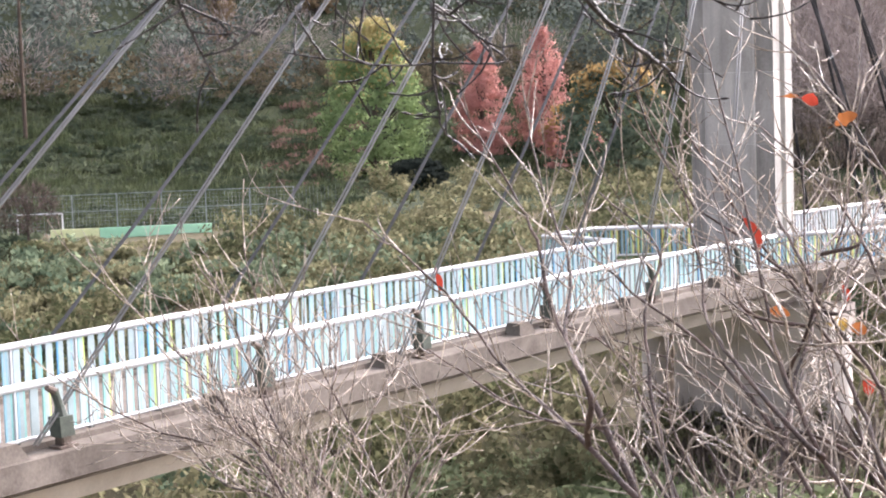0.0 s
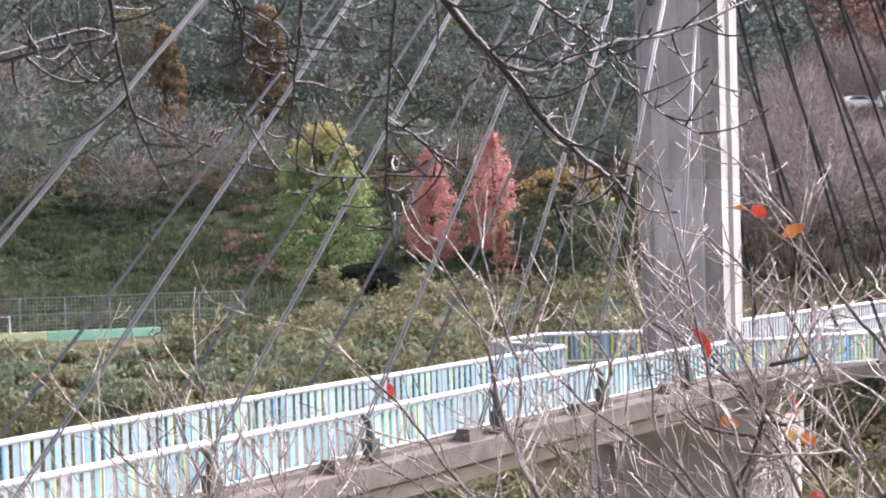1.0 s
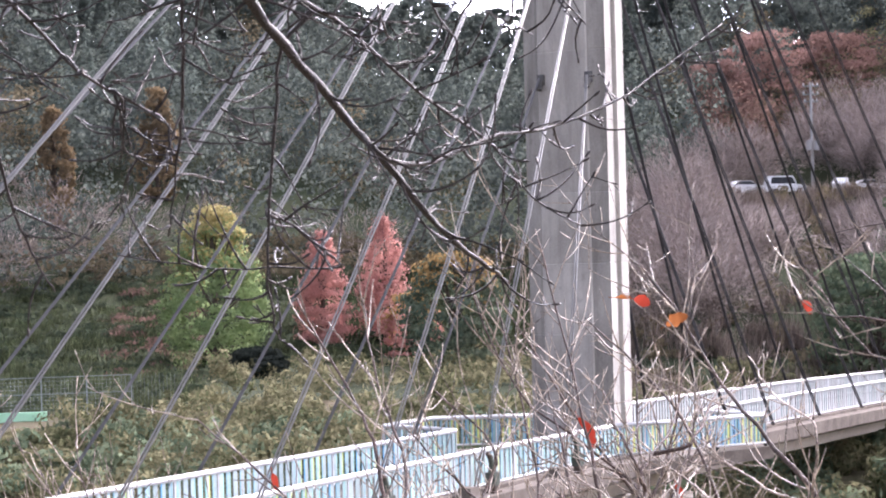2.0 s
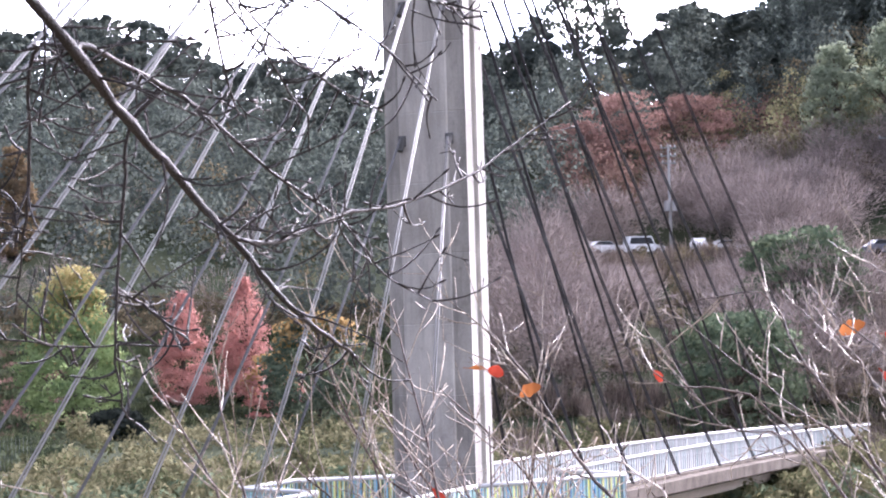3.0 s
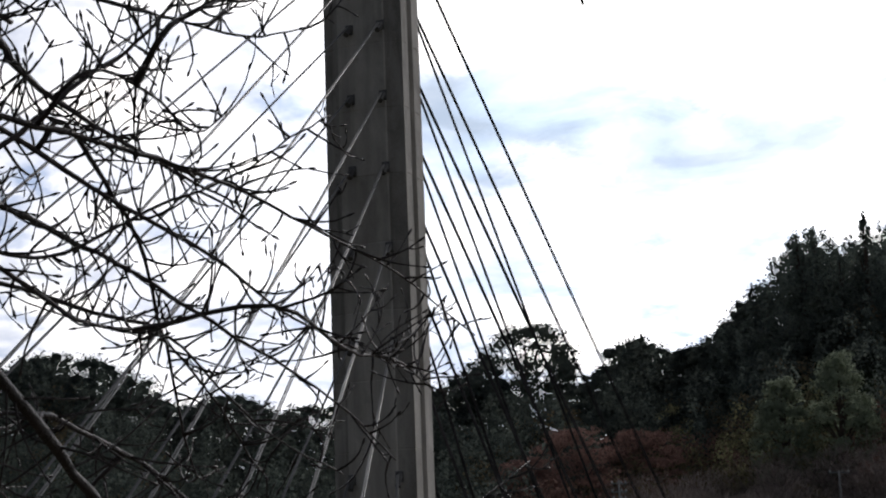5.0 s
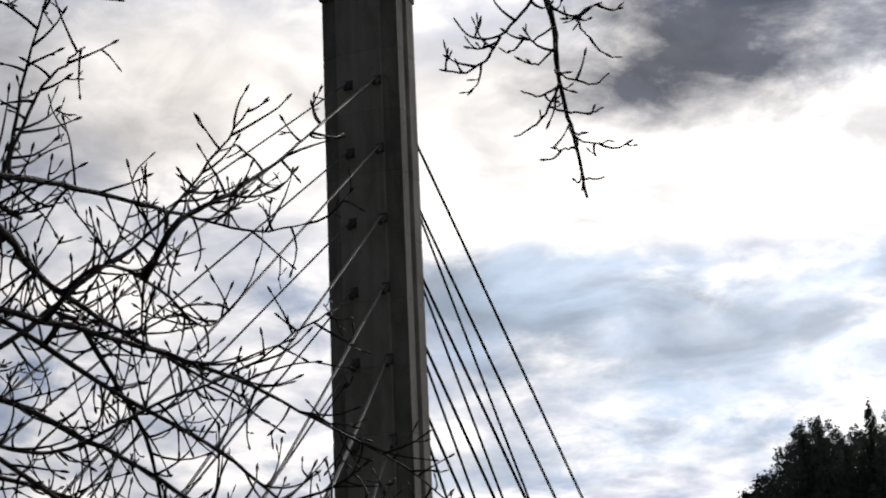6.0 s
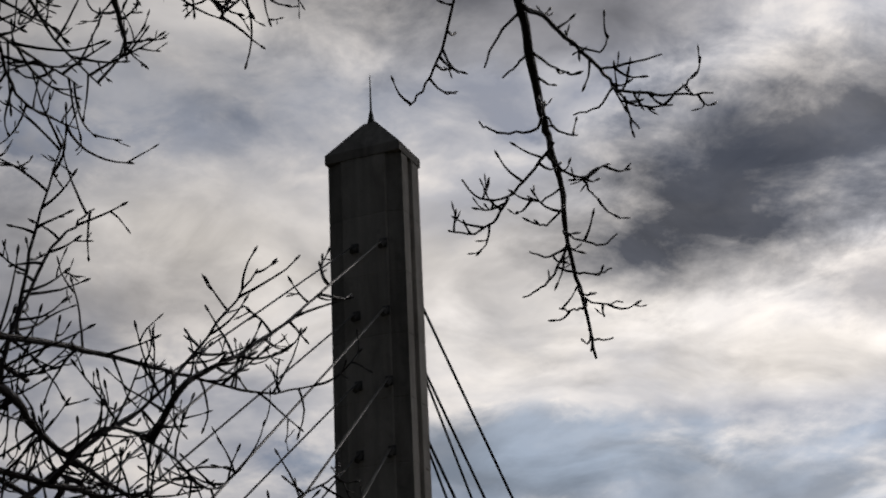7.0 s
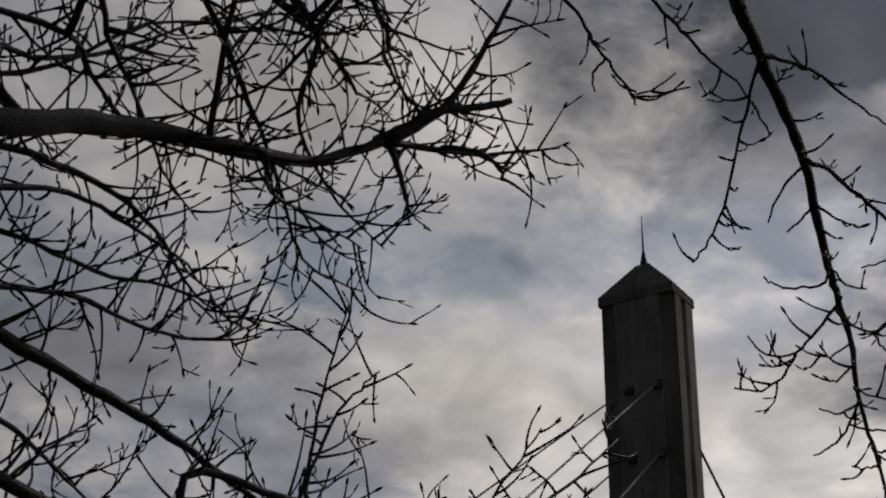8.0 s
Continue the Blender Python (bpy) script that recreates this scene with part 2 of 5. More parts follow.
STRIPE = {
    "grey": surface("grey_paint", (0.31, 0.33, 0.335), (0.41, 0.425, 0.43), 0.5, 3, 40, 0.1, piece=0.3),
    "pale": surface("pale_paint", (0.27, 0.355, 0.365), (0.38, 0.465, 0.475), 0.5, 3, 40, 0.1, piece=0.3),
    "sky": surface("sky_blue_paint", (0.19, 0.36, 0.43), (0.29, 0.49, 0.555), 0.5, 3, 40, 0.1, piece=0.3),
    "teal": surface("teal_paint", (0.16, 0.40, 0.38), (0.28, 0.54, 0.50), 0.5, 3, 40, 0.1, piece=0.3),
    "blue": surface("blue_paint", (0.07, 0.25, 0.48), (0.12, 0.39, 0.59), 0.5, 3, 40, 0.1, piece=0.3),
    "lime": surface("lime_paint", (0.42, 0.58, 0.14), (0.58, 0.70, 0.25), 0.5, 3, 40, 0.1, piece=0.3),
    "yellow": surface("yellow_paint", (0.70, 0.60, 0.20), (0.78, 0.70, 0.34), 0.5, 3, 40, 0.1, piece=0.3),
    "dark": surface("dark_paint", (0.05, 0.09, 0.09), (0.09, 0.14, 0.13), 0.5, 3, 40, 0.1, piece=0.3),
}


# ---- mesh helpers ----
def unit_lump():
    bm = bmesh.new()
    bmesh.ops.create_icosphere(bm, subdivisions=1, radius=1.0)
    points, faces = np.array([v.co[:] for v in bm.verts]), np.array([[v.index for v in f.verts] for f in bm.faces])
    bm.free()
    return points, faces


CORE, CORE_FACES = unit_lump()


class Mesh:
    """Gathers vertices and faces for one mesh."""

    def __init__(self):
        self.v, self.f, self.m = [], [], []
        self.soft = []

    def face(self, *points, mat=0):
        k = len(self.v)
        self.v.extend(tuple(p) for p in points)
        self.f.append(tuple(range(k, k + len(points))))
        self.m.append(mat)

    def grid(self, rows, close=False, mat=0):
        k, wide = len(self.v), len(rows[0])
        for row in rows:
            self.v.extend(tuple(p) for p in row)
        for i in range(len(rows) - 1):
            for j in range(wide if close else wide - 1):
                a, b = k + i * wide + j, k + i * wide + (j + 1) % wide
                self.f.append((a, b, b + wide, a + wide))
                self.m.append(mat)

    def prism(self, ring, other, mat=0):
        """Two rings of the same count, joined and closed at both ends."""
        k, c = len(self.v), len(ring)
        self.grid([list(ring), list(other)], close=True, mat=mat)
        self.f += [tuple(range(k + c - 1, k - 1, -1)), tuple(range(k + c, k + 2 * c))]
        self.m += [mat, mat]

    def box(self, x0, x1, y0, y1, z0, z1, mat=0, bevel=0.0):
        b = min(bevel, (x1 - x0) / 3, (y1 - y0) / 3)
        ring = [(x0 + b, y0), (x1 - b, y0), (x1, y0 + b), (x1, y1 - b), (x1 - b, y1), (x0 + b, y1), (x0, y1 - b), (x0, y0 + b)] if b else [(x0, y0), (x1, y0), (x1, y1), (x0, y1)]
        self.prism([(x, y, z0) for x, y in ring], [(x, y, z1) for x, y in ring], mat)

    def tube(self, points, radii, sides=6, mat=0):
        points = [Vector(p) for p in points]
        rows, side = [], None
        for i, p in enumerate(points):
            ahead = (points[min(i + 1, len(points) - 1)] - points[max(i - 1, 0)]).normalized()
            if side is None:
                side = ahead.orthogonal().normalized()
            side = (side - ahead * side.dot(ahead)).normalized()
            up = ahead.cross(side)
            r = radii[i] if isinstance(radii, (list, tuple)) else radii
            rows.append([p + r * (math.cos(2 * math.pi * j / sides) * side + math.sin(2 * math.pi * j / sides) * up) for j in range(sides)])
        k = len(self.v)
        self.grid(rows, close=True, mat=mat)
        self.f += [tuple(range(k + sides - 1, k - 1, -1)), tuple(range(len(self.v) - sides, len(self.v)))]
        self.m += [mat, mat]

    def lean(self, ways, each):
        """Keeps the way out of the crown for each corner of the leaves added last."""
        self.soft.append((len(self.v) - len(ways) * each, np.repeat(ways, each, axis=0)))

    def quads(self, centres, sizes, flat=0.0, rng=None, long=1.0, facing=None):
        """Leaves or clumps: quads at the centres, turned about the way out of the crown. flat: how far they lie level."""
        c = np.asarray(centres)
        a = rng.normal(size=c.shape)
        a[:, 2] *= 1 - flat
        n = facing + 0.42 * rng.normal(size=c.shape)
        a = np.cross(n, a)
        a /= np.linalg.norm(a, axis=1)[:, None] + 1e-9
        b = np.cross(a, n)
        b /= np.linalg.norm(b, axis=1)[:, None] + 1e-9
        s = np.asarray(sizes)[:, None]
        a, b = a * s * long, b * s
        k = len(self.v)
        pts = np.stack([c - a * 0.5, c + b * 0.5 - a * 0.1, c + a * 0.5, c - b * 0.5 + a * 0.1], 1).reshape(-1, 3)
        self.v.extend(map(tuple, pts.tolist()))
        self.f.extend((k + 4 * i, k + 4 * i + 1, k + 4 * i + 2, k + 4 * i + 3) for i in range(len(c)))
        self.m.extend([0] * len(c))
        self.lean(facing + 0.22 * rng.normal(size=c.shape), 4)

    def strips(self, starts, ends, wide, rng, facing=None):
        """Thin twigs or blades: narrow pointed slips from start to end."""
        a, b = np.asarray(starts), np.asarray(ends)
        out = rng.normal(size=a.shape) if facing is None else facing + 0.3 * rng.normal(size=a.shape)
        side = np.cross(b - a, out)
        side /= np.linalg.norm(side, axis=1)[:, None] + 1e-9
        side *= np.asarray(wide)[:, None] * 0.5
        k = len(self.v)
        self.v.extend(map(tuple, np.stack([a + side, a - side, b], 1).reshape(-1, 3).tolist()))
        self.f.extend((k + 3 * i, k + 3 * i + 1, k + 3 * i + 2) for i in range(len(a)))
        self.m.extend([0] * len(a))
        if facing is not None:
            self.lean(facing + 0.2 * rng.normal(size=a.shape), 3)

    def cores(self, lobes, rng, scale):
        """The dense inside of each lobe of a crown: an uneven lump behind the leaves."""
        lobes, k, c = np.asarray(lobes), len(self.v), len(CORE)
        lumps = CORE[None] * rng.uniform(0.75, 1.15, (len(lobes), c, 1)) * scale * lobes[:, None, [3, 3, 4]] + lobes[:, None, :3]
        self.v.extend(map(tuple, lumps.reshape(-1, 3).tolist()))
        faces = (CORE_FACES[None] + k + c * np.arange(len(lobes))[:, None, None]).reshape(-1, 3)
        self.f.extend(map(tuple, faces.tolist()))
        self.m.extend([0] * len(faces))
        self.soft.append((k, np.tile(CORE, (len(lobes), 1))))

    def data(self, name, *materials, smooth=False):
        me = bpy.data.meshes.new(name)
        me.from_pydata(self.v, [], self.f)
        for m in materials:
            me.materials.append(m)
        if len(materials) > 1:
            me.polygons.foreach_set("material_index", self.m)
        if smooth:
            me.polygons.foreach_set("use_smooth", [True] * len(me.polygons))
        me.update()
        if self.soft:
            ways = np.zeros((len(self.v), 3))
            for k, way in self.soft:
                ways[k:k + len(way)] = way
            ways /= np.linalg.norm(ways, axis=1)[:, None] + 1e-9
            me.polygons.foreach_set("use_smooth", [True] * len(me.polygons))
            me.normals_split_custom_set_from_vertices(ways.tolist())
        return me


def part(name, mesh, material, parent=None, label="", smooth=False):
    mats = material if isinstance(material, (list, tuple)) else (material,)
    ob = new(name, mesh.data(name, *mats, smooth=smooth) if isinstance(mesh, Mesh) else mesh)
    if parent is not None:
        ob.parent = parent
    return tagged(ob, label)


def empty(name, label, category, group="", kind="", m=None):
    ob = new(name)
    if m is not None:
        ob.matrix_world = m
    return tagged(ob, label, category, group, kind)


# ---- the lie of the land ----
SKYLINE = ([-40, -13, -2.7, -1.7, -0.4, 1.3, 2.0, 2.6, 4.4, 5.6, 6.5, 10.4, 11.4, 12.5, 13.6, 14.4, 14.85, 15.7, 16.6, 17.3, 18.8, 19.5, 20.4, 20.9, 21.5, 22.1, 22.6, 23.3, 24.1, 30, 60],
           [9, 9, 8.9, 9.3, 9.4, 8.9, 8.2, 7.75, 8.1, 7.55, 7.65, 7.95, 8.7, 9.0, 9.0, 8.5, 7.85, 9.0, 9.3, 8.7, 9.25, 9.85, 11.0, 11.8, 12.1, 12.4, 11.7, 12.4, 12.2, 12.6, 11])
RIDGE = 330.0


def ground_z(x, y):
    r, az = math.hypot(x, y), math.degrees(math.atan2(x, y))
    near = np.interp(r, [0, 4, 12, 35, 60, 80, 100, 112, 150, 185], [4.6, 4.5, 2.5, -7, -7, -5.2, -3.2, -2.4, -1.5, 4.2])
    right = np.interp(r, [100, 112, 125, 150, 190, 207], [-3.3, -3.0, -2.5, 3.4, 11.4, 12.2])
    w = float(np.clip((az - 8.5) / 3.0, 0, 1))
    low = near + (right - near) * w if r > 100 else near
    foot = 185 + 22 * w
    if r > foot:
        top = EYE + RIDGE * math.tan(radians(float(np.interp(az, *SKYLINE)))) - 13.0
        k = min((r - foot) / (RIDGE - foot), 1.0)
        low = low + (top - low) * k ** 1.1
        if r > RIDGE:
            low = top - 0.02 * (r - RIDGE)
    if abs(az) > 60:
        b = min((abs(az) - 60) / 40, 1.0)
        low = low * (1 - b) + b * (4.6 + 0.03 * min(r, 400))
    if r > 55:
        low += 0.5 * noise.noise((x * 0.06, y * 0.06, 0)) + 0.25 * noise.noise((x * 0.2, y * 0.2, 3))
    return float(low)


def make_ground():
    azs = list(np.arange(-180, -30, 6.0)) + list(np.arange(-30, 40, 0.6)) + list(np.arange(40, 180, 6.0))
    rs = [0.0, 0.5, 2, 4, 6, 9, 12, 18, 25, 35, 45, 52] + list(np.arange(56, 215, 2.5)) + list(np.arange(215, 345, 7.0)) + [380, 450, 600, 900, 1500, 2500, 4500]
    mesh = Mesh()
    mesh.grid([[(r * math.sin(radians(a)), r * math.cos(radians(a)), ground_z(r * math.sin(radians(a)), r * math.cos(radians(a)))) for a in azs] for r in rs], close=True)
    wide = len(azs)
    mesh.m = [1 if rs[k // wide] > 118 else 0 for k in range(len(mesh.f))]
    tagged(part("ground", mesh, (GROUND, HILL_SOIL), smooth=True), "grassy river bank and wooded hillside soil", "ground", kind="structure")


make_ground()

# ---- the bridge: x along it from the pylon, y across towards the far side ----
BRIDGE = Matrix.Translation((9.80, 63.6, 0)) @ Matrix.Rotation(math.atan2(0.8417, 0.54), 4, "Z")
HALF = 2.05


def deck_z(s):
    return -0.00023 * max(s + 35, 0) ** 2


def make_deck():
    deck = empty("bridge_deck", "weathered brown concrete footbridge deck with raised kerb ledge", "bridge deck", kind="structure", m=BRIDGE)
    ss = list(np.arange(-64, 64.1, 2.0))
    slab, girder, kerb_n, kerb_f = Mesh(), Mesh(), Mesh(), Mesh()
    ring = [(-2.75, -0.05), (-2.75, -0.53), (-2.70, -0.56), (-2.52, -0.56), (-2.50, -0.66), (2.50, -0.66), (2.52, -0.56), (2.70, -0.56), (2.75, -0.53), (2.75, -0.05), (2.70, -0.02), (2.35, 0.0), (-2.35, 0.0), (-2.70, -0.02)]
    slab.grid([[(s, y, z + deck_z(s)) for y, z in ring] for s in ss], close=True)
    part("slab", slab, CONCRETE_DECK, deck)
    ring = [(-1.9, -0.658), (-1.5, -1.28), (1.5, -1.28), (1.9, -0.658)]
    girder.grid([[(s, y, z + deck_z(s)) for y, z in ring] for s in ss], close=True)
    part("girder", girder, CONCRETE_PIER, deck, "grey concrete box girder")
    for name, mesh, y in (("kerb", kerb_n, -1), ("kerb", kerb_f, 1)):
        ring = [(y * 2.30, 0.0), (y * 2.30, 0.10), (y * 1.90, 0.10), (y * 1.90, 0.0)]
        mesh.grid([[(s, yy, z + deck_z(s) + 0.003) for yy, z in ring] for s in ss], close=True)
        part(name, mesh, CONCRETE_DECK, deck)
    # platforms beside the pylon
    for sign in (1, -1):
        mesh = Mesh()
        ring = [(-2.4, -2.7), (3.9, -5.3), (5.5, -2.7)] if sign > 0 else [(-5.5, 2.7), (-4.3, 5.6), (-0.5, 5.7), (2.6, 2.7)]
        z = deck_z(0)
        mesh.prism([(x, y, z - 0.45) for x, y in ring], [(x, y, z - 0.03) for x, y in ring])
        part("platform", mesh, CONCRETE_DECK, deck, "concrete lookout platform beside the pylon")


make_deck()


def rail_line(name, points, label, stripes, group="bridge railings", pitch=0.3):
    """A railing along a line of (s, y): a round top rail, a thin bottom rail, posts and wide painted slats."""
    rail = empty(name, label, "railing", group, m=BRIDGE)
    pts = []
    for (s0, y0), (s1, y1) in zip(points, points[1:]):
        count = max(int(math.hypot(s1 - s0, y1 - y0) / 1.8), 1)
        pts += [(s0 + (s1 - s0) * i / count, y0 + (y1 - y0) * i / count) for i in range(count)]
    pts.append(points[-1])
    up = lambda s, y, h: Vector((s, y, deck_z(s) + h))
    top, low = Mesh(), Mesh()
    top.tube([up(s, y, 1.09 + 0.008 * math.sin(7 * s)) for s, y in pts], 0.074, 8)
    low.tube([up(s, y, 0.16) for s, y in pts], 0.035, 6)
    part("top_rail", top, WHITE, rail, "white painted round top rail", smooth=True)
    part("bottom_rail", low, WHITE, rail, smooth=True)
    post = Mesh()
    post.box(-0.03, 0.03, -0.03, 0.03, 0.13, 1.05, bevel=0.008)
    post.box(-0.05, 0.05, -0.05, 0.05, 0.0, 0.128, mat=1)
    post = post.data("post", WHITE, BLACK_STEEL)
    for s, y in pts:
        ob = part("post", post, WHITE, rail)
        ob.location = up(s, y, 0.0)
    for (s0, y0), (s1, y1) in zip(pts, pts[1:]):
        turn = math.atan2(y1 - y0, s1 - s0)
        count = max(round(math.hypot(s1 - s0, y1 - y0) / pitch), 1)
        for i in range(count):
            k = (i + 0.5) / count
            ob = part("slat", random.choice(stripes), None, rail)
            s, y = s0 + (s1 - s0) * k, y0 + (y1 - y0) * k
            ob.location, ob.rotation_euler = up(s, y, 0.17), (0, 0, turn)
            ob.scale = (pitch / 0.3, 1, 1)
    return rail


def slat(*kinds):
    """A flat upright board painted in stripes."""
    mesh = Mesh()
    wide = 0.19 / len(kinds)
    names = sorted(set(kinds))
    for i, k in enumerate(kinds):
        x = -0.095 + i * wide
        mesh.box(x, x + wide, -0.012, 0.012, 0.0, 0.87, mat=names.index(k))
    return mesh.data("slat", *[STRIPE[k] for k in names])


QUIET = [slat("sky", "pale", "pale", "pale"), slat("pale", "pale", "pale", "teal"), slat("pale", "pale", "pale", "pale"), slat("sky", "pale", "pale", "teal"), slat("pale", "teal", "pale", "pale"), slat("pale", "pale", "sky", "pale"), slat("blue", "pale", "pale", "pale"), slat("pale", "pale", "pale", "pale"), slat("teal", "pale", "pale", "lime"), slat("sky", "pale", "sky", "pale")]
PLAIN = [slat("grey", "grey", "grey", "grey"), slat("grey", "grey", "pale", "grey"), slat("pale", "grey", "grey", "grey")]
BRIGHT = [slat("sky", "lime", "yellow"), slat("blue", "pale", "teal"), slat("yellow", "lime", "pale"), slat("dark", "sky", "pale"), slat("teal", "yellow", "dark"), slat("sky", "pale", "blue")]
rail_line("railing", [(-52, -HALF), (-2.2, -HALF)], "white railing with pale blue and green slats on the kerb", QUIET)
rail_line("railing", [(-2.2, -HALF), (3.8, -5.05)], "white railing with bright blue, lime and yellow slats", BRIGHT, pitch=0.19)
rail_line("railing", [(3.8, -5.05), (5.3, -HALF)], "short white railing return with pale slats", QUIET)
rail_line("railing", [(5.3, -HALF), (60, -HALF)], "white railing with pale slats beyond the pylon", PLAIN)
rail_line("railing", [(-52, HALF), (-5.3, HALF)], "white railing with pale blue slats on the far kerb", QUIET)
rail_line("railing", [(-5.3, HALF), (-4.2, 5.3)], "short white railing return with pale slats", QUIET)
rail_line("railing", [(-4.2, 5.3), (-0.6, 5.4), (2.4, HALF)], "white railing with bright blue, lime and yellow slats", BRIGHT, pitch=0.19)
rail_line("railing", [(2.4, HALF), (60, HALF)], "white railing with pale slats beyond the pylon", PLAIN)

# height of each row of cables on the pylon, and how far across it the near and the far one sit
ROWS = [33.05, 30.45, 27.83, 25.3, 22.75, 19.95, 16.7, 12.2]
NEAR = [-0.62, -0.64, -0.66, -0.68, -0.70, -0.74, -0.79, -0.84]
FAR = [0.50, 0.51, 0.52, 0.53, 0.55, 0.62, 0.75, 0.88]


def make_pylon():
    pylon = empty("bridge_pylon", "tall grey concrete cable-stay pylon with pointed cap on the deck", "pylon", m=BRIDGE)
    half = [(-0.75, 0.86), (-0.69, 0.90), (-0.52, 1.45), (-0.54, 1.48), (-0.03, 1.48), (-0.01, 1.34), (0.37, 1.34), (0.39, 1.48), (1.0, 1.48), (1.02, 1.45), (1.06, 0.90), (1.12, 0.86)]
    ring = [(x, y + 0.12) for x, y in half] + [(x, 0.12 - y) for x, y in reversed(half)]
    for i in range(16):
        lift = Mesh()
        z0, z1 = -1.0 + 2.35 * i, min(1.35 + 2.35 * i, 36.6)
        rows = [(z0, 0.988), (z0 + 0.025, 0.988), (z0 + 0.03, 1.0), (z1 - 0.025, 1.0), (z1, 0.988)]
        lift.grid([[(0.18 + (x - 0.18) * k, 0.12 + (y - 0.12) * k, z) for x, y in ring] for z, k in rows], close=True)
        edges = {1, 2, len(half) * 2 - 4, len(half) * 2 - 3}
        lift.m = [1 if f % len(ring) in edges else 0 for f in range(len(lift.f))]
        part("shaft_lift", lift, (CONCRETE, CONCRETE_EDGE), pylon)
    cap = Mesh()
    square = [(-0.79, -1.38), (1.15, -1.38), (1.15, 1.62), (-0.79, 1.62)]
    cap.prism([(x, y, 36.6) for x, y in square], [(x, y, 36.95) for x, y in square])
    cap.prism([(x, y, 36.952) for x, y in square], [((x - 0.18) * 0.17 + 0.18, (y - 0.12) * 0.17 + 0.12, 38.34) for x, y in square])
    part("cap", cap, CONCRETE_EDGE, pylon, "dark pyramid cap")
    spire = Mesh()
    spire.tube([(0.18, 0.12, 38.2), (0.18, 0.12, 38.55), (0.18, 0.12, 38.95), (0.18, 0.12, 40.45)], [0.2, 0.12, 0.045, 0.014], 8)
    part("lightning_rod", spire, BLACK_STEEL, pylon, "thin dark lightning rod")
    # each cable ends in a flared pipe with a rim, set on a small bearing plate and tipped down along the cable
    for i, z in enumerate(ROWS):
        fall = [40, 41, 43, 45, 48, 52, 57, 64][i]
        pipe = Mesh()
        tip = Vector((-math.cos(radians(fall)), 0, -math.sin(radians(fall))))
        pipe.tube([-tip * 0.12, tip * 0.10, tip * 0.34, tip * 0.35, tip * 0.40], [0.13, 0.12, 0.085, 0.105, 0.10], 9)
        pipe.prism([(0.002, yy, zz) for yy, zz in ((-0.15, -0.2), (0.15, -0.2), (0.15, 0.17), (-0.15, 0.17))], [(-0.03, yy, zz) for yy, zz in ((-0.13, -0.18), (0.13, -0.18), (0.13, 0.15), (-0.13, 0.15))])
        pipe = pipe.data("anchor_socket", SOCKET)
        for y in (NEAR[i], FAR[i]):
            ob = part("anchor_socket", pipe, None, pylon)
            ob.location = (-0.75, y, z)
            ob = part("anchor_socket", pipe, None, pylon)
            ob.location, ob.rotation_euler = (1.12, y + (0.2 if y < 0 else -0.12), z), (0, 0, math.pi)


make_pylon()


def make_cables():
    near = [-47.25, -41.25, -35.45, -30.0, -24.3, -18.7, -13.0, -7.25]
    far = [-48.1, -42.5, -36.75, -30.95, -25.25, -19.5, -13.75, -7.9]
    right = [48.4, 42.9, 36.8, 30.5, 24.5, 18.2, 12.2, 7.6]
    for face in (-0.9, 1.3):
        for i, z in enumerate(ROWS):
            for y in (-2.55, 2.55):
                s = right[i] if face > 0 else near[i] if y < 0 else far[i]
                a = BRIDGE @ Vector((s, y, deck_z(s) + 0.15))
                yp = NEAR[i] if y < 0 else FAR[i]
                b = BRIDGE @ Vector((face, yp + (0.2 if y < 0 else -0.12) * (face > 0), z + (0.0 if face > 0 else 0.03)))
                cable = empty("stay_cable", "twin-strand grey steel stay cable from deck to pylon", "cable", "stay cables", m=Matrix.Translation(a))
                across = (b - a).cross(Vector((0, 0, 1))).normalized() * (0.04 if y < 0 else 0.03)
                for k in (-1, 1):
                    mesh = Mesh()
                    mesh.tube([across * k, (b - a) * 0.5 + across * k - Vector((0, 0, 0.05)), b - a + across * k * 0.6], 0.025 if face < 0 else 0.03, 6)
                    # the sheath colour carries how each set of cables is lit
                    part("strand", mesh, STEEL_DARK if face > 0 else STEEL if y < 0 else STEEL_UNLIT, cable, smooth=True)


make_cables()


def make_pier():
    pier = empty("bridge_pier", "grey concrete pier with columns under the pylon", "pier", kind="structure", m=BRIDGE)
    wall, head = Mesh(), Mesh()
    wall.box(-0.7, 0.9, -2.4, 2.4, -8.5, -2.6, bevel=0.1)
    part("wall", wall, CONCRETE_PIER, pier)
    head.box(-1.3, 1.3, -3.4, 4.4, -2.62, -1.6, bevel=0.2)
    part("crosshead", head, CONCRETE_PIER, pier)
    for y in (-3.1, 3.3):
        col = Mesh()
        col.tube([(0, y, -8.5), (0, y, -2.61)], 0.55, 16)
        part("column", col, CONCRETE_PIER, pier, smooth=True)


make_pier()

# ---- trees, shrubs and branches ----
def crown_points(rng, lobes, count, shell=0.55):
    """Points in a crown of lobes (x, y, z, radius, height), thicker towards the outside."""
    lobes = np.array(lobes)
    w = lobes[:, 3] ** 2 * lobes[:, 4]
    pick = lobes[rng.choice(len(lobes), count, p=w / w.sum())]
    d = rng.normal(size=(count, 3))
    d /= np.linalg.norm(d, axis=1)[:, None]
    r = (shell + (1 - shell) * rng.random(count)) * (1 + 0.06 * rng.normal(size=count))
    mid = lobes[:, :3].mean(axis=0)
    out = pick[:, :3] + d * r[:, None] * pick[:, [3, 3, 4]]
    whole = out - mid
    whole /= np.linalg.norm(whole, axis=1)[:, None] + 1e-9
    face = d + 0.7 * whole
    return out, face / (np.linalg.norm(face, axis=1)[:, None] + 1e-9)


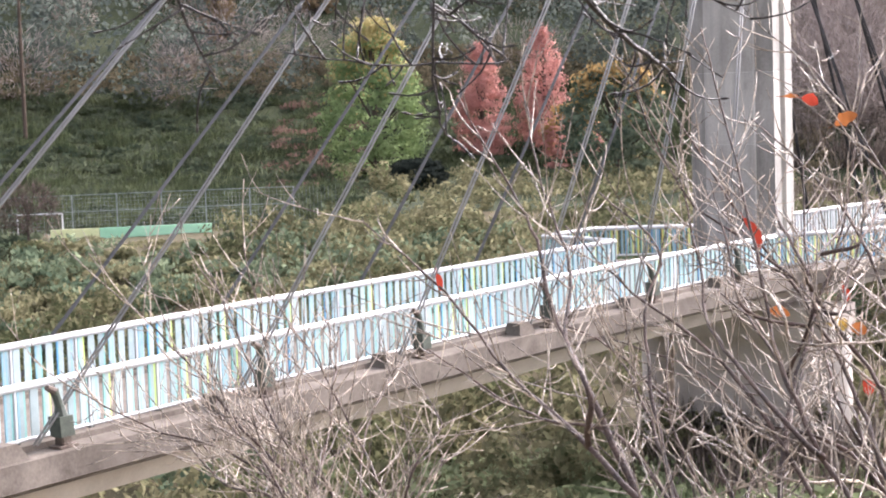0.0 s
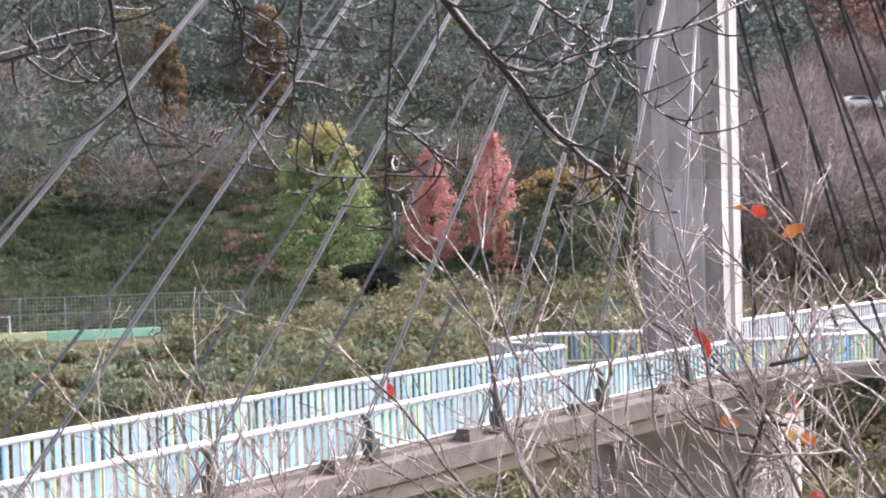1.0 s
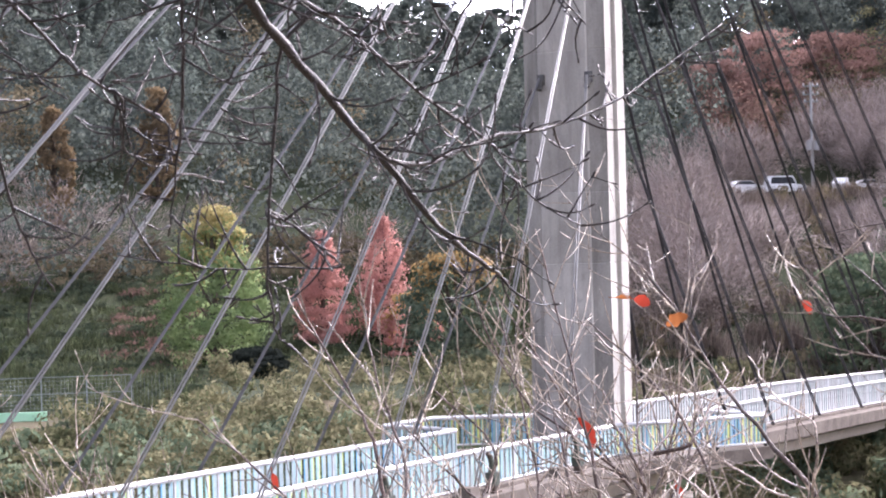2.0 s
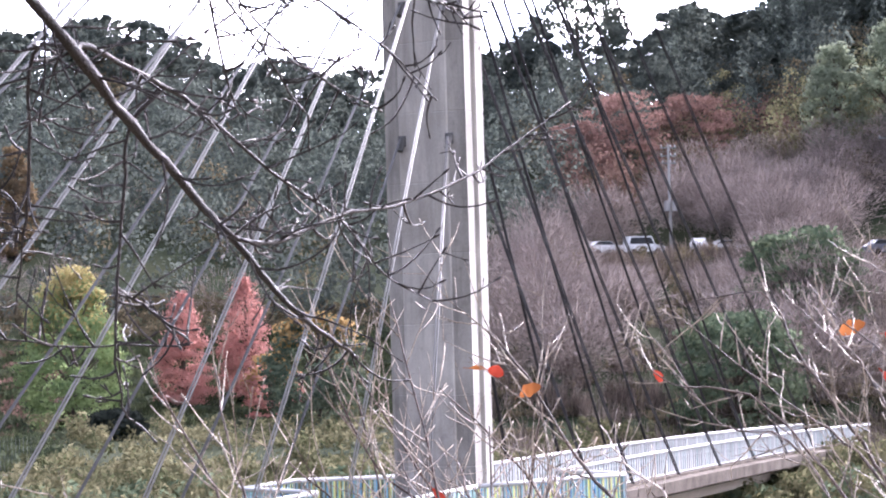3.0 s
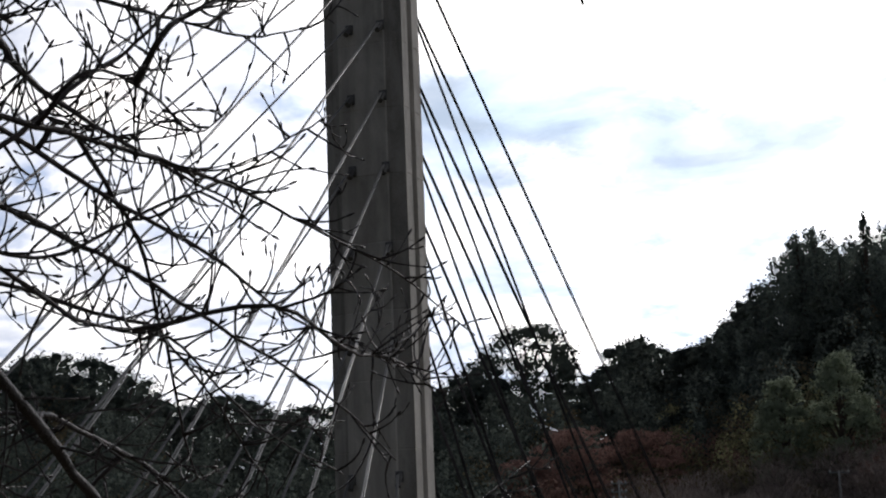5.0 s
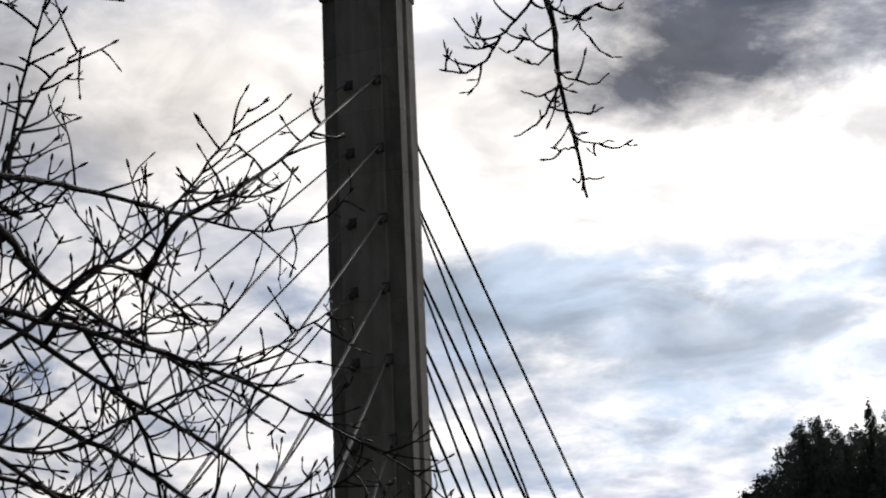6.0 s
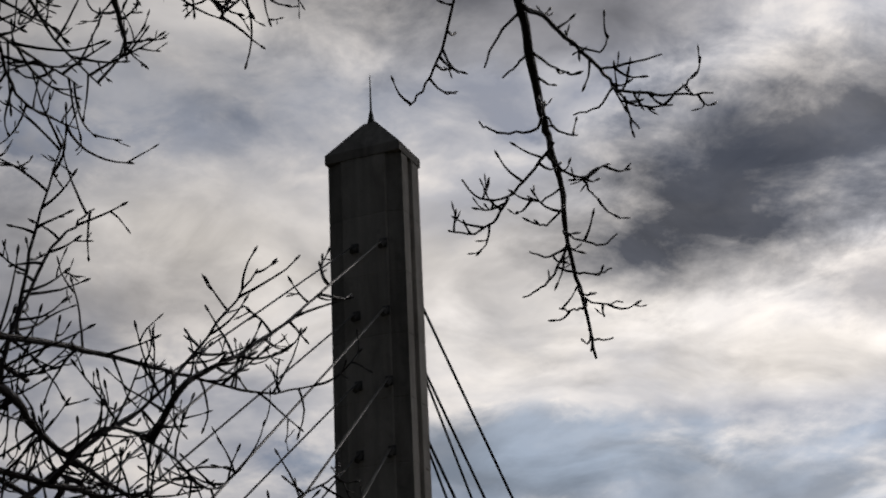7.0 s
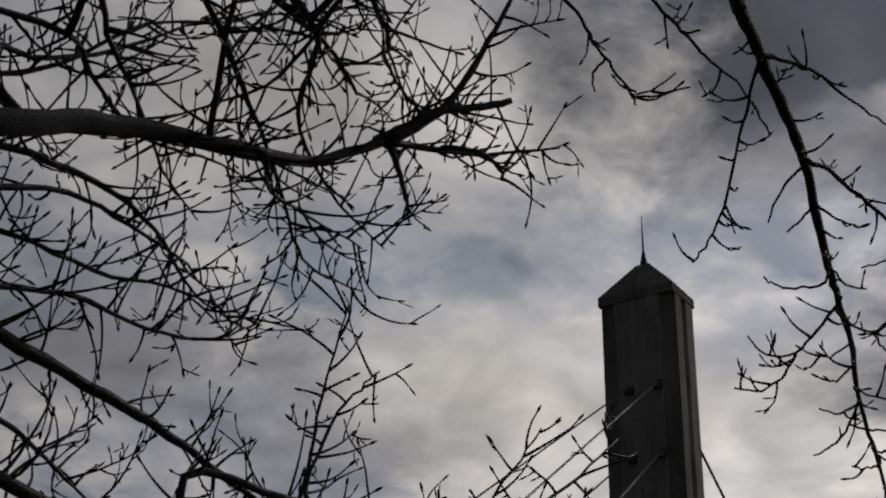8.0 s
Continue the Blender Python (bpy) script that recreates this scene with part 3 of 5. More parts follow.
def tree(name, label, place, height, wide, material, seed, count=2600, size=0.32, shape="round", base=0.15, trunk=TRUNK, sparse=0.6, tip=None, turned=0.7):
    """A tree or bush of its own: trunk with limbs and a crown of many small clumps."""
    rng = np.random.default_rng(seed)
    thing = empty(name, label, "tree" if "tree" in name or name in ("ginkgo", "conifer") else "bush", m=Matrix.Translation(place))
    lobes = []
    for i in range(150):
        k = rng.random() ** 0.8 if shape == "cone" else rng.random()
        z = height * (base + (1 - base) * k * 0.93)
        if shape == "cone":
            reach = wide / 2 * (1 - k) ** 0.8 * 0.75
        elif shape == "flame":
            reach = wide / 2 * (1 - k) ** 0.62 * (0.55 + 0.6 * min(k * 3, 1)) * 0.62
        elif shape == "column":
            reach = wide / 2 * (0.25 + math.sin(math.pi * min(0.12 + k * 0.8, 1))) * 0.62 * (1.15 - 0.6 * k)
        else:
            reach = wide / 2 * math.sqrt(max(1 - (2 * k - 0.85) ** 2 / 1.45, 0.02)) * 0.72
        a = rng.random() * 6.283
        lobes.append((math.cos(a) * reach, math.sin(a) * reach, z, wide * rng.uniform(0.09, 0.17) * (1.25 - k if shape == "cone" else 1.75 - 0.9 * k if shape == "flame" else 1), height * rng.uniform(0.03, 0.06)))
    crown = Mesh()
    pts, facing = crown_points(rng, lobes, count, sparse)
    top = pts[:, 2] + 0.15 * height * rng.normal(size=count) + 0.12 * np.hypot(pts[:, 0], pts[:, 1]) * rng.normal(size=count) > turned * height
    spans = size * rng.uniform(0.6, 1.3, count)
    if tip:
        late = Mesh()
        late.quads(pts[top], spans[top], 0.2, rng, facing=facing[top])
        part("autumn_crown", late, tip, thing, "yellowed leaves at the crown's edge")
        pts, spans, facing = pts[~top], spans[~top], facing[~top]
    if shape == "twiggy":
        crown.strips(pts, pts + (0.5 * facing + 0.4 * rng.normal(size=pts.shape) + (0, 0, 0.3)) * 0.5, spans, rng, facing)
    else:
        crown.quads(pts, spans, 0.2, rng, facing=facing)
    part("crown", crown, material, thing)
    stem = Mesh()
    stem.tube([(0, 0, -0.4), (0.05 * wide * rng.normal() * 0.3, 0, height * 0.4), (0, 0, height * 0.92)], [0.025 * height, 0.017 * height, 0.003 * height], 7)
    boughs = Mesh()
    for lobe in lobes[::7]:
        end = Vector(lobe[:3])
        boughs.tube([(0, 0, max(end.z * 0.55, 0.1)), end * 0.6 + Vector((0, 0, 0.25 * end.z)), end], [0.008 * height, 0.005 * height, 0.002 * height], 5)
    part("trunk", stem, trunk, thing)
    tagged(part("boughwork", boughs, trunk, thing), kind="stuff")
    return thing


def polar(az, r, lift=0.0):
    x, y = r * math.sin(radians(az)), r * math.cos(radians(az))
    return Vector((x, y, ground_z(x, y) + lift))


GINKGO = foliage("ginkgo_leaf", (0.165, 0.245, 0.11), (0.35, 0.44, 0.205), 0.5, 0.12)
GINKGO_TIP = foliage("ginkgo_yellow_leaf", (0.4, 0.34, 0.14), (0.56, 0.47, 0.24), 0.45)
RED = foliage("red_leaf", (0.5, 0.235, 0.205), (0.7, 0.41, 0.36), 0.5, 0.14)
MIXED = foliage("mixed_leaf", (0.085, 0.125, 0.09), (0.23, 0.265, 0.18), 0.4)
MIXED_TIP = foliage("mixed_orange_leaf", (0.34, 0.23, 0.10), (0.55, 0.37, 0.17), 0.45)
EVERGREEN = foliage("evergreen_leaf", (0.06, 0.078, 0.074), (0.16, 0.18, 0.15), 0.5, 0.12)
BUSH = foliage("round_bush_leaf", (0.09, 0.13, 0.085), (0.24, 0.285, 0.18), 0.42)
CONIFER = foliage("conifer_needles", (0.082, 0.105, 0.095), (0.195, 0.225, 0.19), 0.5, 0.12)
LIGHT_GREEN = foliage("light_green_leaf", (0.2, 0.245, 0.17), (0.42, 0.465, 0.335), 0.5, 0.14)
RUST = foliage("rust_leaf", (0.2, 0.128, 0.11), (0.42, 0.26, 0.22), 0.45, 0.16)
SLOPE = foliage("slope_leaf", (0.044, 0.062, 0.042), (0.13, 0.15, 0.095), 0.4, 0.24)
SCRUB = foliage("scrub_leaf", (0.085, 0.098, 0.05), (0.30, 0.275, 0.165), 0.45)
BARE = foliage("bare_twigs", (0.27, 0.225, 0.208), (0.6, 0.51, 0.48), through=0.25)
TAWNY = foliage("dry_grass", (0.16, 0.13, 0.112), (0.4, 0.33, 0.285), through=0.25)
OLIVE = foliage("olive_leaf", (0.1, 0.088, 0.06), (0.27, 0.225, 0.145))
RUSSET = foliage("russet_leaf", (0.14, 0.095, 0.078), (0.29, 0.185, 0.15), 0.4, 0.16)
MOSS = foliage("moss_green_leaf", (0.14, 0.145, 0.08), (0.33, 0.31, 0.175), 0.45, 0.16)
DARK_LEAF = foliage("dark_bush_leaf", (0.02, 0.026, 0.022), (0.055, 0.065, 0.055), 0.3)
DRY_TWIG = foliage("dry_twigs", (0.10, 0.076, 0.066), (0.26, 0.205, 0.185), 0.2)
TURF = foliage("slope_grass", (0.06, 0.085, 0.045), (0.16, 0.185, 0.10), 0.4)
GRASS = foliage("bank_grass", (0.16, 0.2, 0.105), (0.38, 0.42, 0.25), 0.45)

tree("ginkgo", "yellow-green ginkgo tree with yellowing top on the bank", polar(-2.15, 150), 13.4, 9.6, GINKGO, 1, 17000, 0.24, "column", 0.02, sparse=0.45, tip=GINKGO_TIP, turned=0.74)
tree("red_tree", "slender salmon-red autumn tree on the bank", polar(1.1, 158), 9.9, 6.2, RED, 2, 12000, 0.19, "flame", 0.02, sparse=0.35)
tree("red_tree", "slender salmon-red autumn tree on the bank", polar(2.95, 160), 10.6, 6.4, RED, 3, 12000, 0.19, "flame", 0.02, sparse=0.35)
tree("red_bush", "low salmon-orange bush between the autumn trees", polar(3.7, 152), 5.4, 5.4, RED, 15, 5000, 0.23, "round", 0.02, sparse=0.15, tip=MIXED_TIP, turned=0.6)
tree("mixed_tree", "dark green tree with orange-yellow top", polar(5.0, 140), 9.3, 8.8, MIXED, 4, 11000, 0.27, "round", 0.04, sparse=0.25, tip=MIXED_TIP, turned=0.8)
tree("dark_bush", "low very dark bush beside the ginkgo", polar(-0.9, 143), 2.2, 5.0, DARK_LEAF, 12, 3200, 0.3, "round", 0.02)
tree("round_bush", "rounded dark green bush on the slope", polar(19.5, 152), 9.2, 11.4, BUSH, 5, 10000, 0.34, "round", 0.01, sparse=0.5)
tree("round_bush", "rounded dark green bush on the slope", polar(17.5, 128), 8.4, 10.4, BUSH, 6, 10000, 0.3, "round", 0.01, sparse=0.5)
tree("round_bush", "rounded dark green bush on the slope", polar(23.6, 140), 8.0, 6.5, BUSH, 7, 5000, 0.32, "round", 0.01, sparse=0.5)
tree("brown_bush", "small round russet bush below the bridge", polar(15.5, 110), 2.0, 2.2, RUST, 14, 1500, 0.14, "round", 0.02)
tree("bare_tree", "small leafless grey-brown tree by the fence", polar(-12.4, 108), 3.6, 4.2, DRY_TWIG, 13, 1500, 0.05, "twiggy", 0.25, sparse=0.1)
TAN = foliage("tan_leaf", (0.15, 0.115, 0.075), (0.36, 0.26, 0.15), 0.45, 0.2)
tree("tan_tree", "tan-brown autumn tree among dark hillside woods", polar(-6.68, 214), 14.0, 5.6, TAN, 16, 5000, 0.36, "column", 0.02, sparse=0.25)
tree("tan_tree", "tan-brown autumn tree among dark hillside woods", polar(-3.67, 226), 14.0, 6.4, TAN, 17, 5000, 0.36, "column", 0.02, sparse=0.25)
tree("rust_tree", "wide reddish-brown autumn tree on the hillside", polar(16.4, 256), 10.5, 13, RUST, 18, 7000, 0.34, "round", 0.03, sparse=0.4)
tree("rust_tree", "rust-red autumn tree on the hillside", polar(14.5, 246), 14.5, 15, RUST, 8, 9000, 0.34, "round", 0.03, sparse=0.45)
tree("rust_tree", "faded red-brown autumn tree on the hillside", polar(13.0, 238), 11, 11, RUST, 28, 6000, 0.34, "round", 0.03, sparse=0.45)
tree("light_green_tree", "pale green rounded tree on the hillside", polar(20.6, 240), 16.5, 10, LIGHT_GREEN, 9, 10000, 0.36, "column", 0.02, sparse=0.4)
tree("light_green_tree", "pale green rounded tree on the hillside", polar(22.3, 240), 18, 10.5, LIGHT_GREEN, 10, 10000, 0.36, "column", 0.02, sparse=0.4)
tree("oak_tree", "open-crowned dark tree on the ridge against the sky", polar(13.1, 318), 19.5, 21, EVERGREEN, 11, 9000, 0.5, "round", 0.12, sparse=0.35)
for i, (az, r, h, w) in enumerate([(16.6, 325, 14, 6), (16.0, 327, 12, 6), (20.4, 300, 17, 7), (21.4, 300, 21, 8), (21.9, 305, 19, 7), (22.6, 300, 18, 8), (23.4, 300, 22, 9), (24.4, 300, 22, 9), (19.8, 310, 15, 7), (18.8, 318, 12, 6)]):
    tree("conifer", "tall dark conifer on the ridge", polar(az, r), h, w, CONIFER, 20 + i, 4200, 0.42, "cone", 0.02, sparse=0.4)


def crest(az):
    return float(np.interp(az, *SKYLINE))


def woodland(name, label, material, seed, zone, count, height, wide, quads, size, shape, rim=False):
    """Far woods on the hillside: many trees as one mass of clumps. zone(az, r) tells where they grow; none stands higher than the skyline. rim: they reach it."""
    rng = np.random.default_rng(seed)
    mesh, made = Mesh(), 0
    while made < count:
        az, r = rng.uniform(-16, 27), math.sqrt(rng.uniform(120.0 ** 2, 345.0 ** 2))
        if not zone(az, r, rng):
            continue
        made += 1
        p, h, w = polar(az, r), height * rng.uniform(0.7, 1.3), wide * rng.uniform(0.7, 1.3)
        room = EYE + r * math.tan(radians(crest(az) + rng.normal() * 0.07)) - p.z
        h = room * (rng.uniform(0.96, 1.02) if shape == "round" else rng.uniform(0.82, 1.03)) if rim else min(h, max(room, 2.0))
        if shape == "bare" and r < 196 and (12.6 < az < 18.2 or 21 < az < 23):
            h = min(h, EYE + r * math.tan(radians(1.45)) - p.z)
            if h < 1.2:
                continue
        if shape == "bare":
            d = rng.normal(size=(quads, 3))
            d /= np.linalg.norm(d, axis=1)[:, None]
            start = np.array(p) + d * rng.random((quads, 1)) ** 0.3 * (w * 0.5, w * 0.5, h * 0.42) + (0, 0, h * 0.52)
            end = start + (d * (1, 1, 0.5) + 0.6 * rng.normal(size=(quads, 3)) + (0, 0, 0.7)) * rng.uniform(0.25, 0.7, (quads, 1))
            mesh.strips(start, end, size * rng.uniform(0.5, 1.2, quads), rng, d + (0, 0, 0.3))
            continue
        lobes = []
        for i in range(36):
            k = rng.random()
            reach = w / 2 * ((1 - k) * 0.9 if shape == "cone" else math.sqrt(max(1 - (2 * k - 0.8) ** 2 / 1.5, 0.05)) * 0.75)
            a = rng.random() * 6.283
            lobes.append((p.x + math.cos(a) * reach, p.y + math.sin(a) * reach, p.z + h * (0.08 + 0.84 * k), w * 0.15 * (1.2 - 0.6 * k * (shape == "cone")), w * 0.13))
        pts, facing = crown_points(rng, lobes, quads, 0.55)
        mesh.quads(pts, size * rng.uniform(0.6, 1.3, quads), 0.2, rng, facing=facing)
        if rim and shape == "round":
            mesh.cores(lobes[::2], rng, 0.5)
    tagged(part(name, mesh, material), label, "woodland", kind="stuff")


POLES = ((15.68, 216, 1.4), (22.1, 227, 0.75))


def clear_of_poles(az, r):
    return not any(abs(az - a) < half and r < far for a, far, half in POLES)


def bare_zone(az, r, rng):
    if not clear_of_poles(az, r):
        return False
    if 12.6 < az < 18.2 and 194 < r < 206:
        return False
    if az > 10.2:
        if r < 196:
            return 128 < r and rng.random() < 0.45
        top = np.interp(az, [11.8, 13, 15, 17, 19, 23, 27], [200, 214, 222, 246, 244, 236, 236])
        return 206 < r < top
    if az < -3 and 180 < r < 198:
        return rng.random() < 0.1
    return az < 6 and 192 < r < 250 and rng.random() < (0.06 if az < -3 else 0.04)


def dark_zone(az, r, rng):
    if min(abs(az - -6.68), abs(az - -3.67)) < 0.9 and r < 228:
        return False
    if az > 11.6 and r < np.interp(az, [11.6, 13, 15, 17, 19, 23, 27], [196, 220, 262, 262, 262, 250, 240]):
        return False
    if az < -3 and 183 < r < 235:
        return rng.random() < 0.8
    return r > 190 and rng.random() < (0.6 if r < 230 else 1)


woodland("evergreen_woodland", "dark evergreen trees covering the far hillside", EVERGREEN, 31, dark_zone, 430, 12, 9, 620, 0.42, "round")
woodland("conifer_woodland", "dark conifers covering the far ridge", CONIFER, 32, lambda az, r, rng: dark_zone(az, r, rng) and r > 230, 250, 14, 6, 520, 0.42, "cone")
woodland("ridge_woodland", "dense dark trees along the ridge line", EVERGREEN, 35, lambda az, r, rng: 300 < r < 331 and az < 20.2 and not 12.0 < az < 14.2, 230, 11, 8.5, 640, 0.44, "round", True)
woodland("ridge_conifers", "tall dark conifers along the high ridge", CONIFER, 39, lambda az, r, rng: 290 < r < 325 and az > 18.6, 75, 11, 8, 700, 0.44, "cone", True)
woodland("bare_woodland", "leafless purplish-brown trees on the hillside", BARE, 33, bare_zone, 290, 7, 8.5, 1000, 0.075, "bare")
woodland("olive_woodland", "olive and tawny trees among the hillside woods", OLIVE, 34, lambda az, r, rng: r > 205 and (az < 11 or r > 250) and rng.random() < 0.5, 70, 9, 8, 420, 0.42, "round")
woodland("olive_copse", "olive-green and brown bushes among bare hillside trees", OLIVE, 36, lambda az, r, rng: az > 12.4 and 226 < r < 262 and clear_of_poles(az, r), 60, 7, 7, 380, 0.34, "round")
woodland("russet_copse", "faded red-brown trees among the hillside woods", RUSSET, 37, lambda az, r, rng: 15 < az < 19.6 and 244 < r < 276 or 22.6 < az and 228 < r < 250 or 12.4 < az < 15 and 218 < r < 236, 38, 8, 8, 420, 0.36, "round")
woodland("moss_copse", "moss-green trees under the ridge conifers", MOSS, 38, lambda az, r, rng: (16.4 < az < 18.2 and 250 < r < 285) or (18.8 < az and 236 < r < 262), 22, 9, 7.5, 420, 0.36, "round")


def scrub():
    rng = np.random.default_rng(41)
    for name, label, material, count, zone, tall in (
        ("bank_scrub", "low olive-brown scrub covering the river bank", SCRUB, 900, lambda az, r: (58 if az > 3 else 44) < r < (92 if az < -6.3 else 112) or (-3 < az < 9 and 112 < r < 150 and rng.random() < 0.25), 2.0),
        ("low_scrub", "low olive scrub before the painted wall", SCRUB, 130, lambda az, r: az < -6.2 and 91 < r < 107, 0.7),
        ("bank_grass", "light green grass and weeds under the bridge", GRASS, 300, lambda az, r: -5 < az < 12 and 44 < r < 62, 1.0),
        ("green_scrub", "low green bushes on the river bank", BUSH, 330, lambda az, r: (80 if az > -6 else 44) < r < 105, 1.6),
        ("slope_scrub", "dull green undergrowth on the grassy slope", SLOPE, 700, lambda az, r: az < 9 and not (-12.5 < az < -6.6 and 101 < r < 117) and (93 if az < -6.3 else 118 if az < -3 else 148) < r < 192, 0.8),
        ("slope_grass", "dark green grass on the slope behind the fence", TURF, 1000, lambda az, r: az < 9 and (118 if az < -3 else 150) < r < 190, 0.75),
        ("brown_scrub", "reddish-brown dry undergrowth on the slope", RUSSET, 60, lambda az, r: -5.2 < az < -2.4 and 138 < r < 190, 0.8),
        ("hill_undergrowth", "brownish undergrowth below the hillside trees", OLIVE, 380, lambda az, r: az < 13 and 188 < r < 206, 1.6),
        ("tawny_scrub", "dry tawny grass and twigs on the slope", TAWNY, 700, lambda az, r: az > 8.5 and 106 < r < (198 if 12.8 < az < 18.2 else 207), 1.7),
        ("bank_brush", "pale dry brushwood under the bridge", TAWNY, 170, lambda az, r: 7 < az < 20 and 58 < r < 68, 1.5),
        ("slope_foot_scrub", "olive-green bushes at the foot of the slope", SCRUB, 190, lambda az, r: az > 8.5 and 98 < r < 128, 1.8),
        ("olive_scrub", "olive bushes among dry twigs on the slope", OLIVE, 200, lambda az, r: az > 8.5 and 100 < r < (195 if 12.8 < az < 18.2 else 200), 1.8),
    ):
        mesh, made = Mesh(), 0
        while made < count:
            az, r = rng.uniform(-17, 26), math.sqrt(rng.uniform(44.0 ** 2, 207.0 ** 2))
            if not zone(az, r):
                continue
            made += 1
            p, w, h = polar(az, r), rng.uniform(1.4, 3.4), tall * rng.uniform(0.5, 1.3)
            if material in (TAWNY, TURF):
                start = np.array(p) + rng.normal(size=(130, 3)) * (w * 0.3, w * 0.3, 0.1)
                mesh.strips(start, start + rng.normal(size=(130, 3)) * 0.3 + (0, 0, 1) * (h * rng.uniform(0.3, 1.1, (130, 1))), rng.uniform(0.05, 0.13, 130), rng, (start - np.array(p)) / w + (0, 0, 0.5))
                continue
            lobes = [(p.x + rng.normal() * w * 0.3, p.y + rng.normal() * w * 0.3, p.z + h * rng.uniform(0.1, 0.7), w * 0.3, h * 0.3) for _ in range(5)]
            leaves = 230 if material is SCRUB else 120
            pts, facing = crown_points(rng, lobes, leaves, 0.4)
            mesh.quads(pts, (0.17 if material is SCRUB else 0.2) * rng.uniform(0.5, 1.4, leaves), 0.1, rng, 2.0, facing)
        tagged(part(name, mesh, material), label, "scrub", kind="stuff")


scrub()


# ---- the branches close to the camera ----
def smooth_line(points, steps=4):
    """A rounded line through a few points (Catmull-Rom)."""
    p = [Vector(q) for q in points]
    p = [2 * p[0] - p[1]] + p + [2 * p[-1] - p[-2]]
    out = []
    for i in range(1, len(p) - 2):
        for k in range(steps):
            t = k / steps
            out.append(0.5 * (2 * p[i] + (p[i + 1] - p[i - 1]) * t + (2 * p[i - 1] - 5 * p[i] + 4 * p[i + 1] - p[i + 2]) * t ** 2 + (3 * p[i] - p[i - 1] - 3 * p[i + 1] + p[i + 2]) * t ** 3))
    return out + [p[-2]]


class Plant:
    def __init__(self, name, label, category, base, bark, spacing, reach, curl, rise, seed, buds, thin=0.0024, forks=1, stout=1.0, copies=0, trunk=0.0, tips=None):
        self.thing = empty(name, label, category, m=Matrix.Translation(base))
        self.base, self.bark, self.spacing, self.reach, self.curl, self.rise, self.buds = Vector(base), bark, spacing, reach, curl, rise, buds
        self.thin, self.forks, self.stout, self.copies = thin, forks, stout, copies
        self.rng, self.trunk, self.wood, self.tips = random.Random(seed), trunk, [], tips or bark
        if trunk:
            mesh, z0 = Mesh(), ground_z(base[0], base[1]) - base[2]
            mesh.tube([(0.02 * math.sin(3 * k), 0.03 * math.cos(2 * k), z0 - 0.2 + (trunk - base[2] + 0.2 - z0) * k / 8) for k in range(9)], [0.2, 0.16, 0.14, 0.13, 0.12, 0.11, 0.09, 0.07, 0.04], 10)
            part("trunk", mesh, bark, self.thing, smooth=True)


def twig(mesh, rng, start, way, length, r, curl, rise, depth, buds):
    """A twig that bends and forks, with swollen buds at its ends."""
    pts, p, d = [start], Vector(start), Vector(way).normalized()
    steps = max(int(length / (0.022 if buds else 0.034)), 4)
    bend = Vector((rng.gauss(0, 1), rng.gauss(0, 0.6), rng.gauss(0, 1))).normalized() * curl * (0.85 if buds else 1.0)
    for i in range(steps):
        d = (d + bend * (1.0 / steps) + Vector((rng.gauss(0, 1), rng.gauss(0, 1), rng.gauss(0, 1))) * (0.05 if buds else 0.05) + Vector((0, 0, rise / steps * (2.4 * (i / steps) if buds else 1)))).normalized()
        p = p + d * (length / steps)
        pts.append(p.copy())
        if depth and rng.random() < (0.2 if buds else 0.3) and i > 0:
            side = (d + Vector((rng.gauss(0, 1), rng.gauss(0, 0.7), rng.gauss(0, 1))).normalized() * 0.9).normalized()
            twig(mesh, rng, p.copy(), side, length * rng.uniform(0.2, 0.5), r * 0.7, curl, rise, depth - 1, buds)
    mesh.tube(pts, [r * (1 - 0.55 * i / steps) for i in range(steps + 1)], 4)
    if buds:
        mesh.tube([p - d * 0.002, p + d * 0.005, p + d * 0.011, p + d * 0.017], [r * 0.45, r * 0.85, r * 0.8, r * 0.25], 5)


def limb(plant, r0, r1, *points):
    """A limb of a plant through a few points. One that springs from no other limb is led back to the trunk or the ground."""
    points = [Vector(p) for p in points]
    first = points[0]
    host = min(plant.wood, key=lambda q: (q - first).length, default=first + Vector((9, 0, 0)))
    if (host - first).length <= 0.35:
        points = [host] + points if (host - first).length > 0.02 else points
    else:
        if plant.trunk:
            high = Vector((plant.base.x, plant.base.y, min(max(first.z - 0.25, plant.base.z + 0.9), plant.trunk - 0.1)))
            points = [high, high.lerp(first, 0.4) + Vector((0, 0, 0.08)), first - (points[1] - first).normalized() * (first - high).length * 0.22] + points
            r0 *= 1.5
        else:
            foot = Vector((plant.base.x + plant.rng.gauss(0, 0.12), plant.base.y + plant.rng.gauss(0, 0.1), 0)).lerp(Vector((first.x, first.y, 0)), 0.35)
            foot.z = ground_z(foot.x, foot.y) - 0.05
            points = [foot, foot.lerp(first, 0.5) + Vector((0, 0, 0.06))] + points
            r0 *= 1.25
    grow(plant, r0, r1, points)
    for _ in range(plant.copies):
        shift = Vector([plant.rng.gauss(0, 0.09) for _ in range(3)])
        grow(plant, r0 * 0.7, r1 * 0.8, [points[0]] + [p + shift * 1.4 + Vector([plant.rng.gauss(0, 0.05) for _ in range(3)]) for p in points[1:4]])


